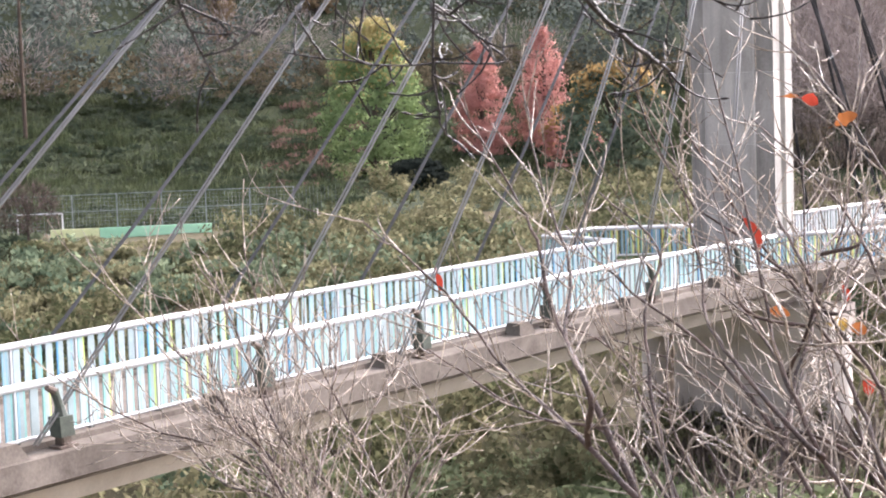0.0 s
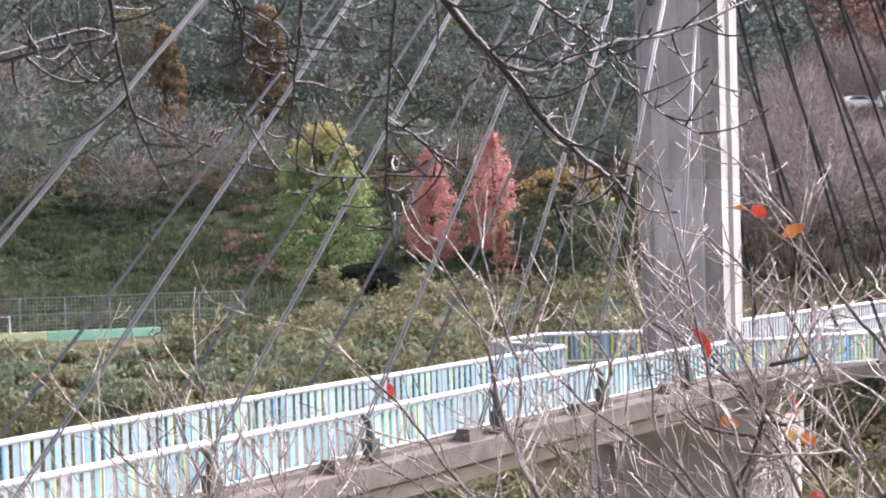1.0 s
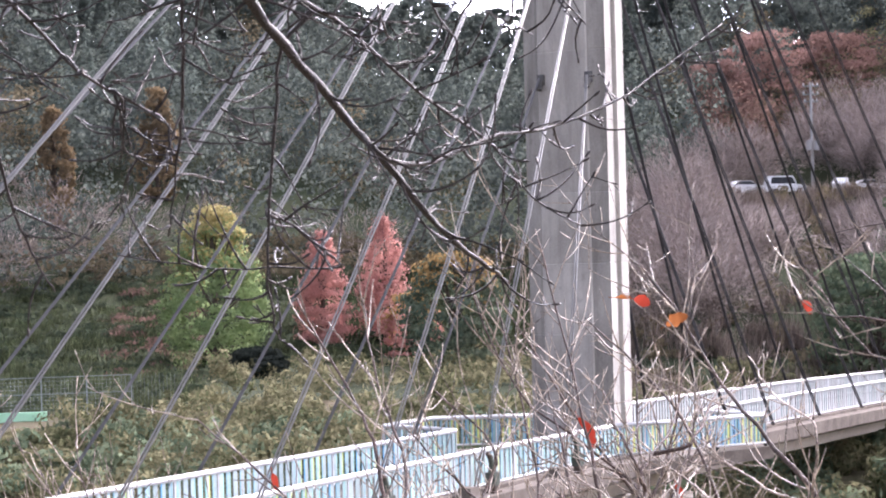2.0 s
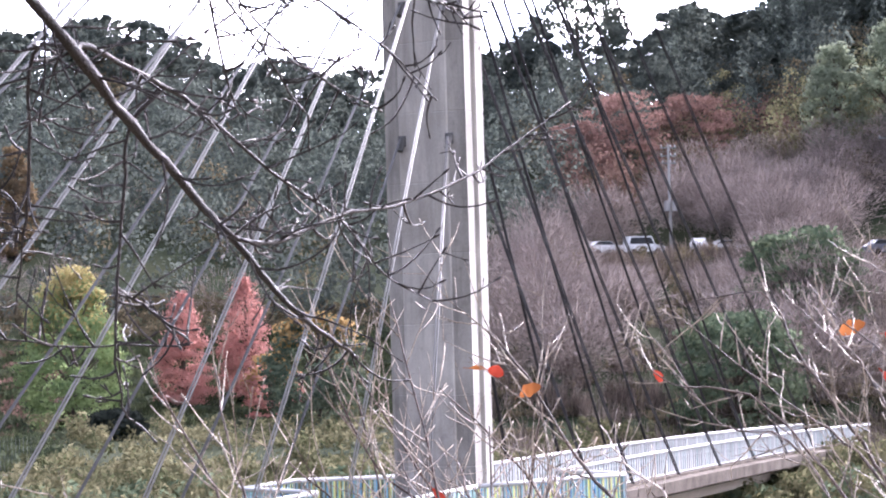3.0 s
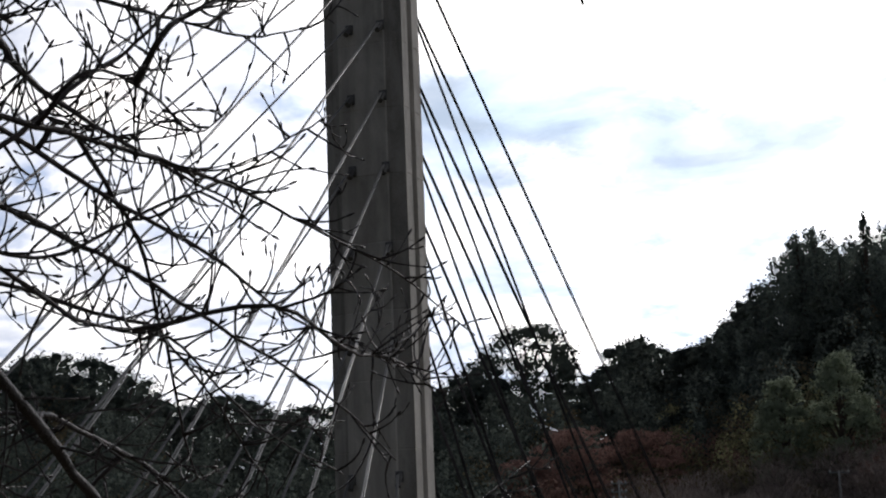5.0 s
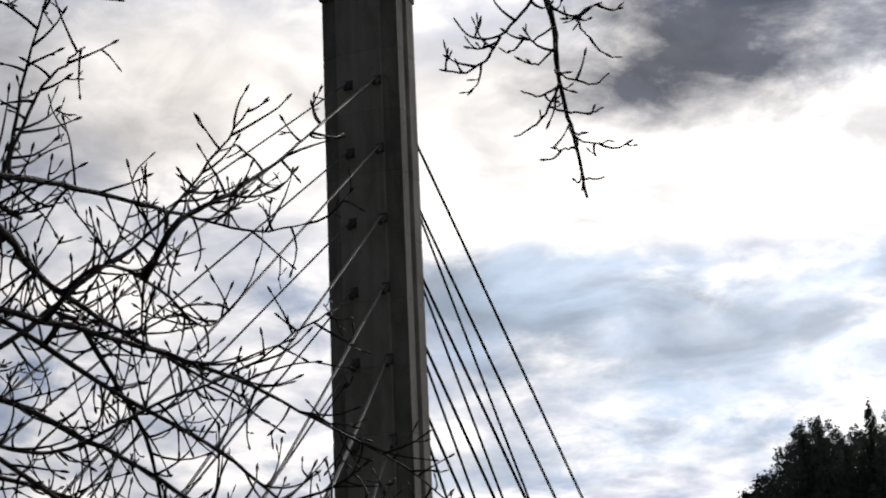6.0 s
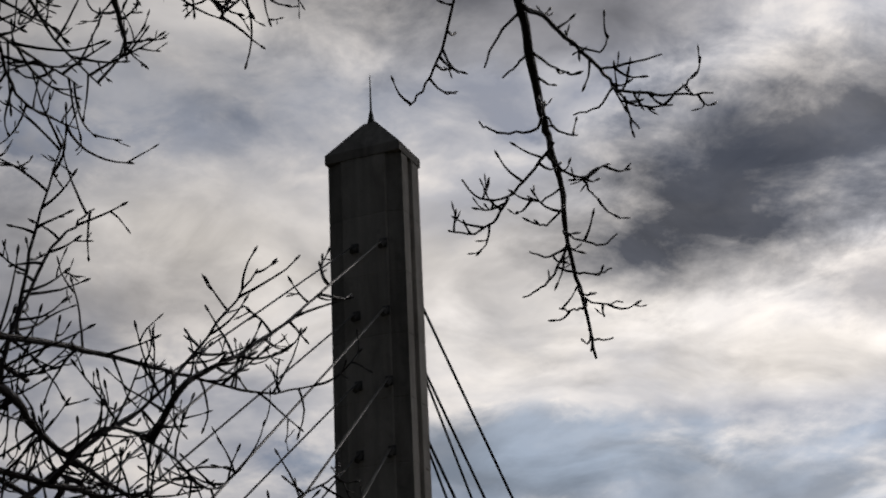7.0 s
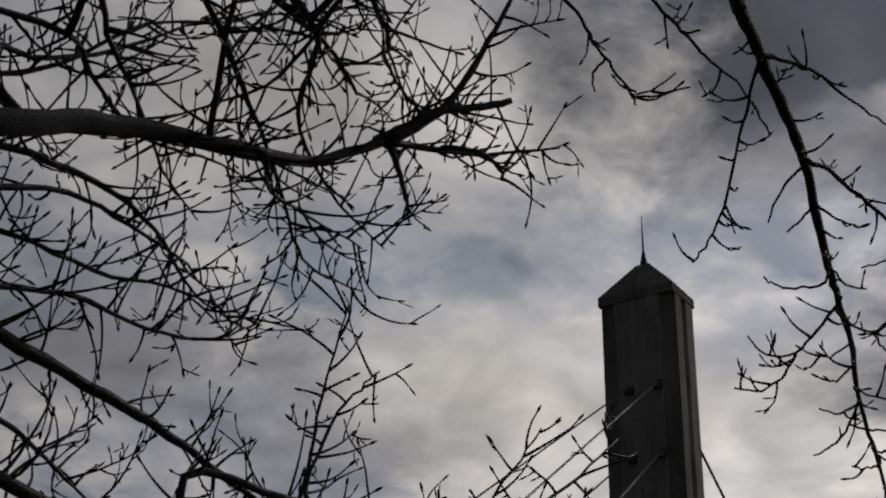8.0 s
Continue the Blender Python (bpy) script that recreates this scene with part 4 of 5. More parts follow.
def grow(plant, r0, r1, points):
    """One limb with its side twigs."""
    rng = plant.rng
    line = smooth_line([Vector(p) - plant.base for p in points])
    plant.wood += [q + plant.base for q in line]
    for i in range(1, len(line) - 1):
        line[i] = line[i] + Vector((rng.gauss(0, 1), rng.gauss(0, 1), rng.gauss(0, 1))) * (0.0014 if plant.buds else 0.003)
    count = len(line)
    r0, r1 = r0 * plant.stout, r1 * plant.stout
    wood = Mesh()
    wood.tube(line, [(r0 + (r1 - r0) * (i / (count - 1)) ** 0.8) * rng.uniform(0.9, 1.12) for i in range(count)], 7)
    ob = part("limb", wood, plant.bark, plant.thing, smooth=True)
    twigs = Mesh()
    for i in range(1, count):
        a, b = line[i - 1], line[i]
        ahead = (b - a).normalized()
        n = (b - a).length / plant.spacing
        for _ in range(int(n) + (rng.random() < n % 1)):
            start = a + (b - a) * rng.random()
            side = Vector((rng.gauss(0, 1), rng.gauss(0, 0.5), rng.gauss(0, 1)))
            side = (side - ahead * side.dot(ahead)).normalized()
            way = (side + ahead * (rng.uniform(0.1, 0.9) if plant.buds else rng.uniform(0.7, 1.6)) + Vector((0, 0, 0.1 if plant.buds else plant.rise * 0.4))).normalized()
            twig(twigs, rng, start, way, plant.reach * rng.uniform(0.25, 1.2), plant.thin, plant.curl, plant.rise, plant.forks, plant.buds)
    if twigs.f:
        tagged(part("brushwood", twigs, plant.tips, ob, smooth=True), kind="stuff")


cherry = Plant("cherry_tree", "bare cherry tree limbs with budded twigs over the bank", "tree", (-2.2, 1.2, 4.4), BARK, 0.032, 0.14, 0.9, 0.4, 51, True, 0.0034, 2, 0.85, 0, 9.2)
overhang = Plant("cherry_tree", "bare cherry tree with budded branches hanging down", "tree", (3.3, 0.6, 4.4), BARK, 0.075, 0.055, 0.6, 0.9, 52, True, 0.0031, 1, 0.9, 0, 9.9)
shrub = Plant("leafless_shrub", "leafless brown-stemmed shrub with few red leaves on the bank", "bush", (1.2, 4.5, 4.3), STEM, 0.09, 0.38, 0.22, 0.5, 53, False, 0.0032, 1, 0.8, tips=TWIG)
thicket = Plant("leafless_thicket", "leafless pale-twigged thicket on the river bank", "bush", (-0.3, 4.9, 4.3), STEM, 0.055, 0.34, 0.22, 0.6, 54, False, 0.0029, 1, 0.65, 1, tips=TWIG)
sapling = Plant("leafless_sapling", "dark-stemmed leafless sapling on the river bank", "bush", (1.35, 4.9, 4.3), STEM, 0.08, 0.22, 0.2, 0.5, 56, False, 0.0028, 1, 0.8, tips=TWIG)
spray = Plant("leafless_spray", "pale arching leafless stems on the river bank", "bush", (1.7, 4.8, 4.3), TWIG, 0.07, 0.13, 0.2, 0.5, 57, False, 0.0026, 0, 0.75)
bramble = Plant("leafless_bramble", "leafless pale-twigged bramble on the river bank", "bush", (2.0, 4.2, 4.3), STEM, 0.1, 0.28, 0.22, 0.5, 55, False, 0.0026, 1, 0.5, tips=TWIG)
limb(cherry, 0.0135, 0.004, (-0.327, 2.892, 6.920), (-0.130, 3.084, 6.697), (-0.029, 3.233, 6.578), (0.082, 3.373, 6.454), (0.174, 3.504, 6.358), (0.292, 3.629, 6.227), (0.388, 3.749, 6.159), (0.439, 3.873, 6.127))
limb(cherry, 0.0083, 0.002, (-0.083, 3.262, 6.677), (0.009, 3.402, 6.651), (0.119, 3.541, 6.600), (0.260, 3.678, 6.493), (0.422, 3.804, 6.387), (0.503, 3.932, 6.298), (0.625, 4.051, 6.237))
limb(cherry, 0.0069, 0.002, (0.169, 3.390, 6.359), (0.246, 3.520, 6.347), (0.383, 3.640, 6.402), (0.508, 3.758, 6.428), (0.664, 3.867, 6.483), (0.799, 3.972, 6.566), (0.941, 4.069, 6.665))
limb(cherry, 0.0069, 0.002, (-0.214, 3.105, 6.937), (-0.061, 3.266, 6.860), (0.013, 3.404, 6.852), (0.145, 3.537, 6.851), (0.245, 3.680, 6.778), (0.364, 3.817, 6.695), (0.514, 3.943, 6.633))
limb(cherry, 0.0069, 0.002, (0.306, 3.221, 6.852), (0.467, 3.515, 6.825), (0.618, 3.798, 6.845), (0.736, 4.089, 6.825))
limb(cherry, 0.0055, 0.002, (-0.001, 3.478, 6.569), (-0.016, 3.526, 6.477), (-0.029, 3.574, 6.335), (-0.041, 3.616, 6.170), (-0.031, 3.653, 6.054), (-0.006, 3.691, 6.019))
limb(cherry, 0.0069, 0.002, (-0.523, 3.233, 6.694), (-0.511, 3.291, 6.617), (-0.508, 3.348, 6.509), (-0.506, 3.400, 6.425), (-0.494, 3.451, 6.324), (-0.477, 3.500, 6.249), (-0.450, 3.547, 6.177), (-0.431, 3.593, 6.133))
limb(cherry, 0.0055, 0.002, (-0.164, 3.373, 6.681), (-0.180, 3.469, 6.514), (-0.194, 3.553, 6.409), (-0.209, 3.632, 6.330), (-0.228, 3.710, 6.232))
limb(cherry, 0.0055, 0.002, (-0.523, 3.233, 6.694), (-0.455, 3.336, 6.622), (-0.363, 3.440, 6.525), (-0.301, 3.530, 6.487), (-0.236, 3.618, 6.457), (-0.198, 3.704, 6.404))
limb(cherry, 0.0041, 0.002, (-0.293, 3.491, 6.481), (-0.300, 3.561, 6.433), (-0.297, 3.632, 6.391), (-0.275, 3.701, 6.382))
limb(cherry, 0.0049, 0.002, (-0.721, 3.336, 6.377), (-0.655, 3.449, 6.417), (-0.582, 3.560, 6.449), (-0.549, 3.667, 6.446))
limb(cherry, 0.0041, 0.002, (-0.030, 3.615, 6.273), (0.054, 3.675, 6.208), (0.098, 3.734, 6.164), (-0.034, 3.796, 6.167), (-0.169, 3.853, 6.171), (-0.340, 3.903, 6.200))
limb(cherry, 0.0097, 0.002, (-0.306, 3.044, 7.168), (-0.137, 3.204, 7.175), (0.043, 3.357, 7.169), (0.190, 3.502, 7.162), (0.328, 3.645, 7.143), (0.465, 3.786, 7.107), (0.636, 3.921, 7.053), (0.828, 4.055, 6.941))
limb(cherry, 0.0097, 0.002, (-0.325, 3.230, 7.244), (-0.147, 3.410, 7.208), (0.055, 3.591, 7.117), (0.223, 3.751, 7.064), (0.382, 3.909, 6.978), (0.529, 4.055, 6.930), (0.735, 4.185, 6.880))
limb(cherry, 0.0105, 0.002, (-0.337, 3.365, 7.131), (-0.150, 3.506, 7.090), (-0.019, 3.636, 7.050), (0.123, 3.762, 6.997), (0.286, 3.885, 6.915), (0.412, 3.999, 6.861), (0.544, 4.110, 6.790), (0.670, 4.220, 6.688))
limb(cherry, 0.0083, 0.002, (-0.299, 3.505, 6.989), (-0.153, 3.587, 6.963), (0.002, 3.666, 6.924), (0.132, 3.737, 6.897), (0.167, 3.821, 6.779), (0.203, 3.902, 6.652), (0.229, 3.969, 6.629))
limb(cherry, 0.0075, 0.002, (-0.048, 3.456, 7.238), (0.045, 3.589, 7.127), (0.105, 3.709, 7.043), (0.141, 3.835, 6.913), (0.242, 3.948, 6.808), (0.330, 4.057, 6.689), (0.380, 4.158, 6.644))
limb(cherry, 0.0067, 0.002, (-0.235, 3.301, 7.006), (-0.145, 3.397, 6.982), (-0.048, 3.481, 7.000), (0.107, 3.544, 7.095), (0.270, 3.602, 7.177), (0.387, 3.653, 7.271), (0.479, 3.711, 7.336))
limb(cherry, 0.006, 0.002, (-0.006, 3.142, 7.243), (0.103, 3.343, 7.266), (0.193, 3.552, 7.252), (0.271, 3.729, 7.344))
limb(cherry, 0.011, 0.002, (-0.350, 2.983, 7.387), (-0.180, 3.134, 7.402), (-0.069, 3.269, 7.432), (0.053, 3.402, 7.454), (0.152, 3.533, 7.473), (0.304, 3.661, 7.483), (0.431, 3.770, 7.539))
limb(cherry, 0.016, 0.003, (-0.348, 3.008, 7.319), (-0.178, 3.170, 7.318), (-0.124, 3.326, 7.298), (-0.035, 3.482, 7.271), (0.127, 3.639, 7.217), (0.302, 3.786, 7.163))
limb(cherry, 0.01, 0.002, (-0.387, 3.208, 6.963), (-0.227, 3.267, 7.090), (-0.120, 3.321, 7.183), (-0.016, 3.365, 7.295), (0.065, 3.416, 7.366), (0.148, 3.453, 7.473), (0.225, 3.482, 7.589), (0.288, 3.514, 7.691))
limb(cherry, 0.009, 0.002, (0.138, 3.223, 7.351), (0.237, 3.358, 7.453), (0.355, 3.479, 7.579), (0.450, 3.599, 7.705))
limb(cherry, 0.008, 0.002, (-0.189, 3.232, 7.319), (-0.159, 3.244, 7.490), (-0.136, 3.254, 7.647), (-0.091, 3.248, 7.826))
limb(cherry, 0.006, 0.002, (-0.156, 3.189, 7.448), (-0.117, 3.212, 7.575), (-0.066, 3.251, 7.658), (-0.032, 3.300, 7.715))
limb(cherry, 0.03, 0.01, (-0.799, 2.309, 7.673), (-0.602, 2.475, 7.754), (-0.500, 2.606, 7.834), (-0.403, 2.739, 7.899), (-0.254, 2.884, 7.943), (-0.162, 3.010, 8.000), (-0.030, 3.110, 8.100))
limb(cherry, 0.014, 0.003, (-0.030, 3.110, 8.100), (0.077, 3.141, 8.191), (0.154, 3.146, 8.318), (0.211, 3.151, 8.441), (0.248, 3.165, 8.547))
limb(cherry, 0.01, 0.003, (-0.030, 3.111, 8.097), (0.057, 3.200, 8.141), (0.160, 3.289, 8.179), (0.325, 3.357, 8.238))
limb(cherry, 0.009, 0.003, (-0.020, 3.113, 8.094), (0.009, 3.237, 8.077), (0.022, 3.358, 8.064))
limb(cherry, 0.007, 0.003, (-0.265, 2.684, 8.192), (-0.175, 2.874, 8.219), (-0.139, 3.042, 8.269), (-0.099, 3.224, 8.296))
limb(cherry, 0.01, 0.002, (-0.350, 2.690, 8.171), (-0.309, 2.827, 8.125), (-0.274, 2.952, 8.087), (-0.238, 3.078, 8.043), (-0.198, 3.223, 7.955), (-0.157, 3.328, 7.936), (-0.070, 3.421, 7.940))
limb(cherry, 0.01, 0.002, (-0.149, 2.752, 8.103), (-0.168, 2.894, 8.112), (-0.187, 3.054, 8.090), (-0.115, 3.232, 8.034), (-0.027, 3.383, 8.016))
limb(cherry, 0.01, 0.002, (-0.718, 2.506, 7.978), (-0.554, 2.673, 8.041), (-0.539, 2.830, 8.063), (-0.470, 3.015, 8.049), (-0.339, 3.173, 8.083), (-0.262, 3.327, 8.108))
limb(cherry, 0.012, 0.002, (-0.740, 2.692, 7.864), (-0.631, 2.835, 7.907), (-0.508, 2.990, 7.919), (-0.432, 3.148, 7.900), (-0.390, 3.302, 7.871), (-0.302, 3.445, 7.867))
limb(cherry, 0.01, 0.002, (-0.740, 2.750, 7.761), (-0.625, 2.936, 7.787), (-0.514, 3.113, 7.812), (-0.398, 3.274, 7.858), (-0.301, 3.468, 7.817))
limb(cherry, 0.01, 0.002, (-0.783, 2.618, 7.966), (-0.677, 2.760, 8.016), (-0.567, 2.862, 8.118), (-0.466, 2.941, 8.244), (-0.333, 3.051, 8.321), (-0.266, 3.142, 8.410))
limb(cherry, 0.01, 0.002, (-0.776, 2.875, 7.478), (-0.674, 3.053, 7.507), (-0.623, 3.226, 7.508), (-0.575, 3.400, 7.497), (-0.487, 3.582, 7.471))
limb(cherry, 0.022, 0.006, (-0.780, 2.800, 7.643), (-0.672, 2.967, 7.631), (-0.550, 3.132, 7.610), (-0.414, 3.294, 7.580), (-0.287, 3.454, 7.531), (-0.150, 3.605, 7.482))
limb(cherry, 0.01, 0.002, (-0.740, 2.601, 8.010), (-0.628, 2.777, 8.062), (-0.518, 2.913, 8.164), (-0.404, 3.027, 8.291), (-0.288, 3.141, 8.409))
limb(cherry, 0.01, 0.002, (-0.503, 2.594, 8.099), (-0.506, 2.772, 8.107), (-0.478, 2.960, 8.099), (-0.444, 3.162, 8.062), (-0.394, 3.345, 8.052))
limb(cherry, 0.007, 0.002, (-0.071, 2.525, 8.084), (-0.147, 2.711, 8.075), (-0.241, 2.881, 8.079), (-0.393, 3.027, 8.106), (-0.513, 3.159, 8.152))
limb(cherry, 0.01, 0.002, (-0.705, 2.744, 7.790), (-0.571, 2.903, 7.869), (-0.485, 3.075, 7.896), (-0.399, 3.250, 7.905), (-0.335, 3.433, 7.886))
limb(cherry, 0.01, 0.002, (-0.694, 2.817, 7.653), (-0.568, 2.983, 7.714), (-0.452, 3.159, 7.733), (-0.344, 3.314, 7.783), (-0.258, 3.440, 7.884))
limb(cherry, 0.009, 0.002, (-0.227, 2.772, 7.873), (-0.228, 2.977, 7.917), (-0.155, 3.180, 7.969), (-0.071, 3.383, 8.015))
limb(cherry, 0.009, 0.002, (-0.072, 2.618, 8.126), (-0.023, 2.805, 8.117), (-0.033, 2.942, 8.182), (0.033, 3.118, 8.182), (0.136, 3.248, 8.251))
limb(cherry, 0.013, 0.008, (-0.046, 3.109, 8.101), (0.012, 3.127, 8.144), (0.077, 3.141, 8.191), (0.143, 3.168, 8.215), (0.216, 3.189, 8.245))
limb(cherry, 0.009, 0.004, (-0.228, 2.884, 8.260), (-0.157, 2.948, 8.231), (-0.116, 3.004, 8.208), (-0.082, 3.065, 8.175))
limb(cherry, 0.008, 0.004, (0.101, 3.199, 8.142), (0.157, 3.230, 8.150), (0.198, 3.273, 8.138), (0.203, 3.309, 8.139))
limb(overhang, 0.0125, 0.0028, (0.531, 2.601, 8.152), (0.565, 2.673, 8.112), (0.608, 2.743, 8.069), (0.661, 2.821, 8.004), (0.706, 2.894, 7.946), (0.736, 2.973, 7.877), (0.771, 3.050, 7.804), (0.792, 3.090, 7.775), (0.823, 3.154, 7.725), (0.843, 3.223, 7.664), (0.876, 3.288, 7.599), (0.908, 3.348, 7.542), (0.936, 3.410, 7.478))
limb(overhang, 0.005, 0.002, (0.405, 2.670, 8.176), (0.444, 2.719, 8.141), (0.487, 2.758, 8.116), (0.525, 2.792, 8.098), (0.569, 2.826, 8.080), (0.613, 2.863, 8.052), (0.651, 2.908, 8.012))
limb(overhang, 0.0042, 0.002, (0.604, 2.738, 8.054), (0.596, 2.806, 8.017), (0.590, 2.869, 7.986), (0.567, 2.952, 7.889), (0.551, 3.015, 7.853), (0.528, 3.069, 7.837))
limb(overhang, 0.006, 0.002, (0.601, 2.713, 8.055), (0.656, 2.746, 8.060), (0.712, 2.780, 8.060), (0.764, 2.822, 8.047), (0.812, 2.862, 8.038), (0.865, 2.901, 8.028))
limb(overhang, 0.0065, 0.002, (0.693, 2.861, 7.941), (0.743, 2.894, 7.934), (0.792, 2.933, 7.918), (0.863, 2.975, 7.881), (0.908, 3.016, 7.859), (0.973, 3.034, 7.865), (1.033, 3.051, 7.874), (1.106, 3.062, 7.886))
limb(overhang, 0.0042, 0.002, (0.783, 3.055, 7.755), (0.750, 3.107, 7.724), (0.721, 3.153, 7.700), (0.675, 3.187, 7.710), (0.645, 3.201, 7.754))
limb(overhang, 0.0035, 0.002, (0.721, 3.154, 7.698), (0.705, 3.187, 7.673), (0.668, 3.222, 7.655), (0.622, 3.244, 7.668))
limb(overhang, 0.0035, 0.002, (0.704, 2.913, 7.949), (0.674, 2.961, 7.928), (0.659, 3.014, 7.892))
limb(overhang, 0.0035, 0.002, (0.727, 2.940, 7.890), (0.711, 2.978, 7.882), (0.692, 3.016, 7.874))
limb(overhang, 0.0035, 0.002, (0.749, 2.981, 7.805), (0.751, 3.023, 7.777), (0.707, 3.059, 7.784), (0.676, 3.086, 7.803), (0.663, 3.104, 7.828))
limb(overhang, 0.0035, 0.002, (0.801, 3.067, 7.719), (0.848, 3.094, 7.716), (0.881, 3.110, 7.744), (0.914, 3.129, 7.763))
limb(overhang, 0.003, 0.0018, (0.852, 3.109, 7.722), (0.874, 3.137, 7.710), (0.896, 3.162, 7.704))
limb(overhang, 0.003, 0.0018, (0.839, 3.202, 7.649), (0.882, 3.214, 7.638), (0.917, 3.222, 7.640), (0.944, 3.223, 7.662))
limb(overhang, 0.0032, 0.0018, (0.841, 3.209, 7.632), (0.822, 3.251, 7.588), (0.795, 3.285, 7.567), (0.773, 3.310, 7.563))
limb(overhang, 0.003, 0.0018, (0.838, 3.213, 7.625), (0.808, 3.250, 7.621), (0.784, 3.275, 7.642))
limb(overhang, 0.003, 0.0018, (0.857, 3.226, 7.582), (0.901, 3.240, 7.586), (0.936, 3.251, 7.603))
limb(overhang, 0.003, 0.0018, (0.880, 3.283, 7.562), (0.915, 3.305, 7.552), (0.971, 3.314, 7.559))
limb(overhang, 0.003, 0.0018, (0.883, 3.292, 7.537), (0.868, 3.322, 7.543), (0.853, 3.348, 7.557))
limb(overhang, 0.003, 0.0018, (0.915, 3.353, 7.501), (0.936, 3.359, 7.498), (0.960, 3.361, 7.504))
limb(overhang, 0.003, 0.0018, (0.817, 3.142, 7.671), (0.795, 3.182, 7.658), (0.780, 3.205, 7.677))
limb(overhang, 0.003, 0.0018, (0.814, 3.127, 7.707), (0.788, 3.165, 7.699), (0.766, 3.190, 7.719))
limb(overhang, 0.0032, 0.0018, (0.729, 2.940, 7.890), (0.771, 2.967, 7.875), (0.807, 2.986, 7.875))
limb(overhang, 0.003, 0.0018, (0.768, 3.032, 7.808), (0.802, 3.060, 7.793), (0.841, 3.077, 7.794))
limb(overhang, 0.0032, 0.0018, (0.861, 2.970, 7.876), (0.921, 2.973, 7.891), (0.983, 2.971, 7.913))
limb(overhang, 0.003, 0.0018, (0.814, 2.961, 7.918), (0.866, 2.977, 7.915), (0.888, 2.980, 7.951))
limb(overhang, 0.003, 0.0018, (0.900, 2.981, 7.834), (0.935, 3.006, 7.822), (1.006, 3.008, 7.829))
limb(overhang, 0.003, 0.0018, (0.908, 2.982, 7.827), (0.923, 3.015, 7.812), (0.950, 3.044, 7.796))
limb(overhang, 0.003, 0.0018, (0.995, 2.955, 7.825), (1.021, 2.962, 7.850), (1.044, 2.969, 7.878))
limb(overhang, 0.003, 0.0018, (0.887, 2.979, 7.844), (0.870, 3.023, 7.826), (0.832, 3.062, 7.828))
limb(overhang, 0.005, 0.002, (0.249, 2.610, 8.118), (0.286, 2.657, 8.095), (0.319, 2.708, 8.067), (0.356, 2.753, 8.046), (0.390, 2.798, 8.024), (0.404, 2.832, 8.022))
limb(overhang, 0.003, 0.0018, (0.377, 2.774, 8.026), (0.414, 2.799, 8.025), (0.470, 2.795, 8.064))
limb(overhang, 0.003, 0.0018, (0.390, 2.784, 8.008), (0.438, 2.797, 8.021), (0.496, 2.804, 8.042))
limb(overhang, 0.003, 0.0018, (0.343, 2.755, 8.064), (0.327, 2.791, 8.058), (0.333, 2.828, 8.045))
limb(shrub, 0.017, 0.003, (0.521, 4.835, 4.867), (0.456, 5.017, 5.017), (0.344, 5.213, 5.278), (0.259, 5.384, 5.494), (0.232, 5.536, 5.657), (0.160, 5.684, 5.814), (0.020, 5.829, 6.084))
limb(shrub, 0.014, 0.003, (0.578, 4.829, 4.867), (0.548, 5.033, 5.010), (0.530, 5.238, 5.205), (0.526, 5.438, 5.446), (0.589, 5.613, 5.622), (0.435, 5.800, 5.782))
limb(shrub, 0.014, 0.003, (0.444, 4.887, 5.046), (0.291, 5.157, 5.181), (0.135, 5.413, 5.301), (-0.034, 5.669, 5.504), (-0.287, 5.908, 5.713))
limb(shrub, 0.012, 0.003, (0.325, 4.950, 5.322), (0.285, 5.196, 5.422), (0.321, 5.440, 5.582), (0.260, 5.688, 5.811), (0.220, 5.924, 6.094))
limb(shrub, 0.012, 0.003, (0.537, 5.074, 5.004), (0.424, 5.292, 5.136), (0.231, 5.486, 5.155), (0.107, 5.675, 5.194), (-0.092, 5.871, 5.309))
limb(shrub, 0.015, 0.003, (0.845, 4.792, 4.882), (0.828, 5.013, 5.005), (0.902, 5.233, 5.240), (1.005, 5.428, 5.431), (1.127, 5.614, 5.670), (1.238, 5.793, 6.094))
limb(shrub, 0.014, 0.003, (0.954, 4.768, 4.870), (0.915, 4.997, 5.006), (0.796, 5.251, 5.241), (0.673, 5.472, 5.372), (0.519, 5.686, 5.483), (0.337, 5.900, 5.675))
limb(shrub, 0.013, 0.003, (1.033, 4.868, 4.915), (0.928, 5.132, 5.164), (0.880, 5.361, 5.380), (0.858, 5.582, 5.682), (0.828, 5.784, 5.939), (0.776, 5.975, 6.265))
limb(shrub, 0.013, 0.003, (1.108, 4.872, 5.000), (1.075, 5.108, 5.194), (1.060, 5.318, 5.316), (0.964, 5.548, 5.517), (0.822, 5.775, 5.753), (0.668, 5.989, 6.043))
limb(shrub, 0.012, 0.003, (1.203, 4.962, 5.037), (1.140, 5.188, 5.255), (1.017, 5.409, 5.465), (0.878, 5.613, 5.612), (0.676, 5.817, 5.790), (0.532, 6.004, 6.170))
limb(shrub, 0.012, 0.003, (1.208, 4.928, 4.895), (1.051, 5.216, 5.082), (0.830, 5.474, 5.137), (0.685, 5.718, 5.253), (0.470, 5.952, 5.313))
limb(shrub, 0.012, 0.003, (1.295, 4.969, 5.182), (1.213, 5.233, 5.386), (1.177, 5.473, 5.598), (1.098, 5.709, 5.781), (0.923, 5.953, 5.983))
limb(shrub, 0.012, 0.003, (1.392, 4.990, 5.473), (1.283, 5.251, 5.692), (1.215, 5.483, 5.838), (1.120, 5.715, 6.064), (1.045, 5.934, 6.186))
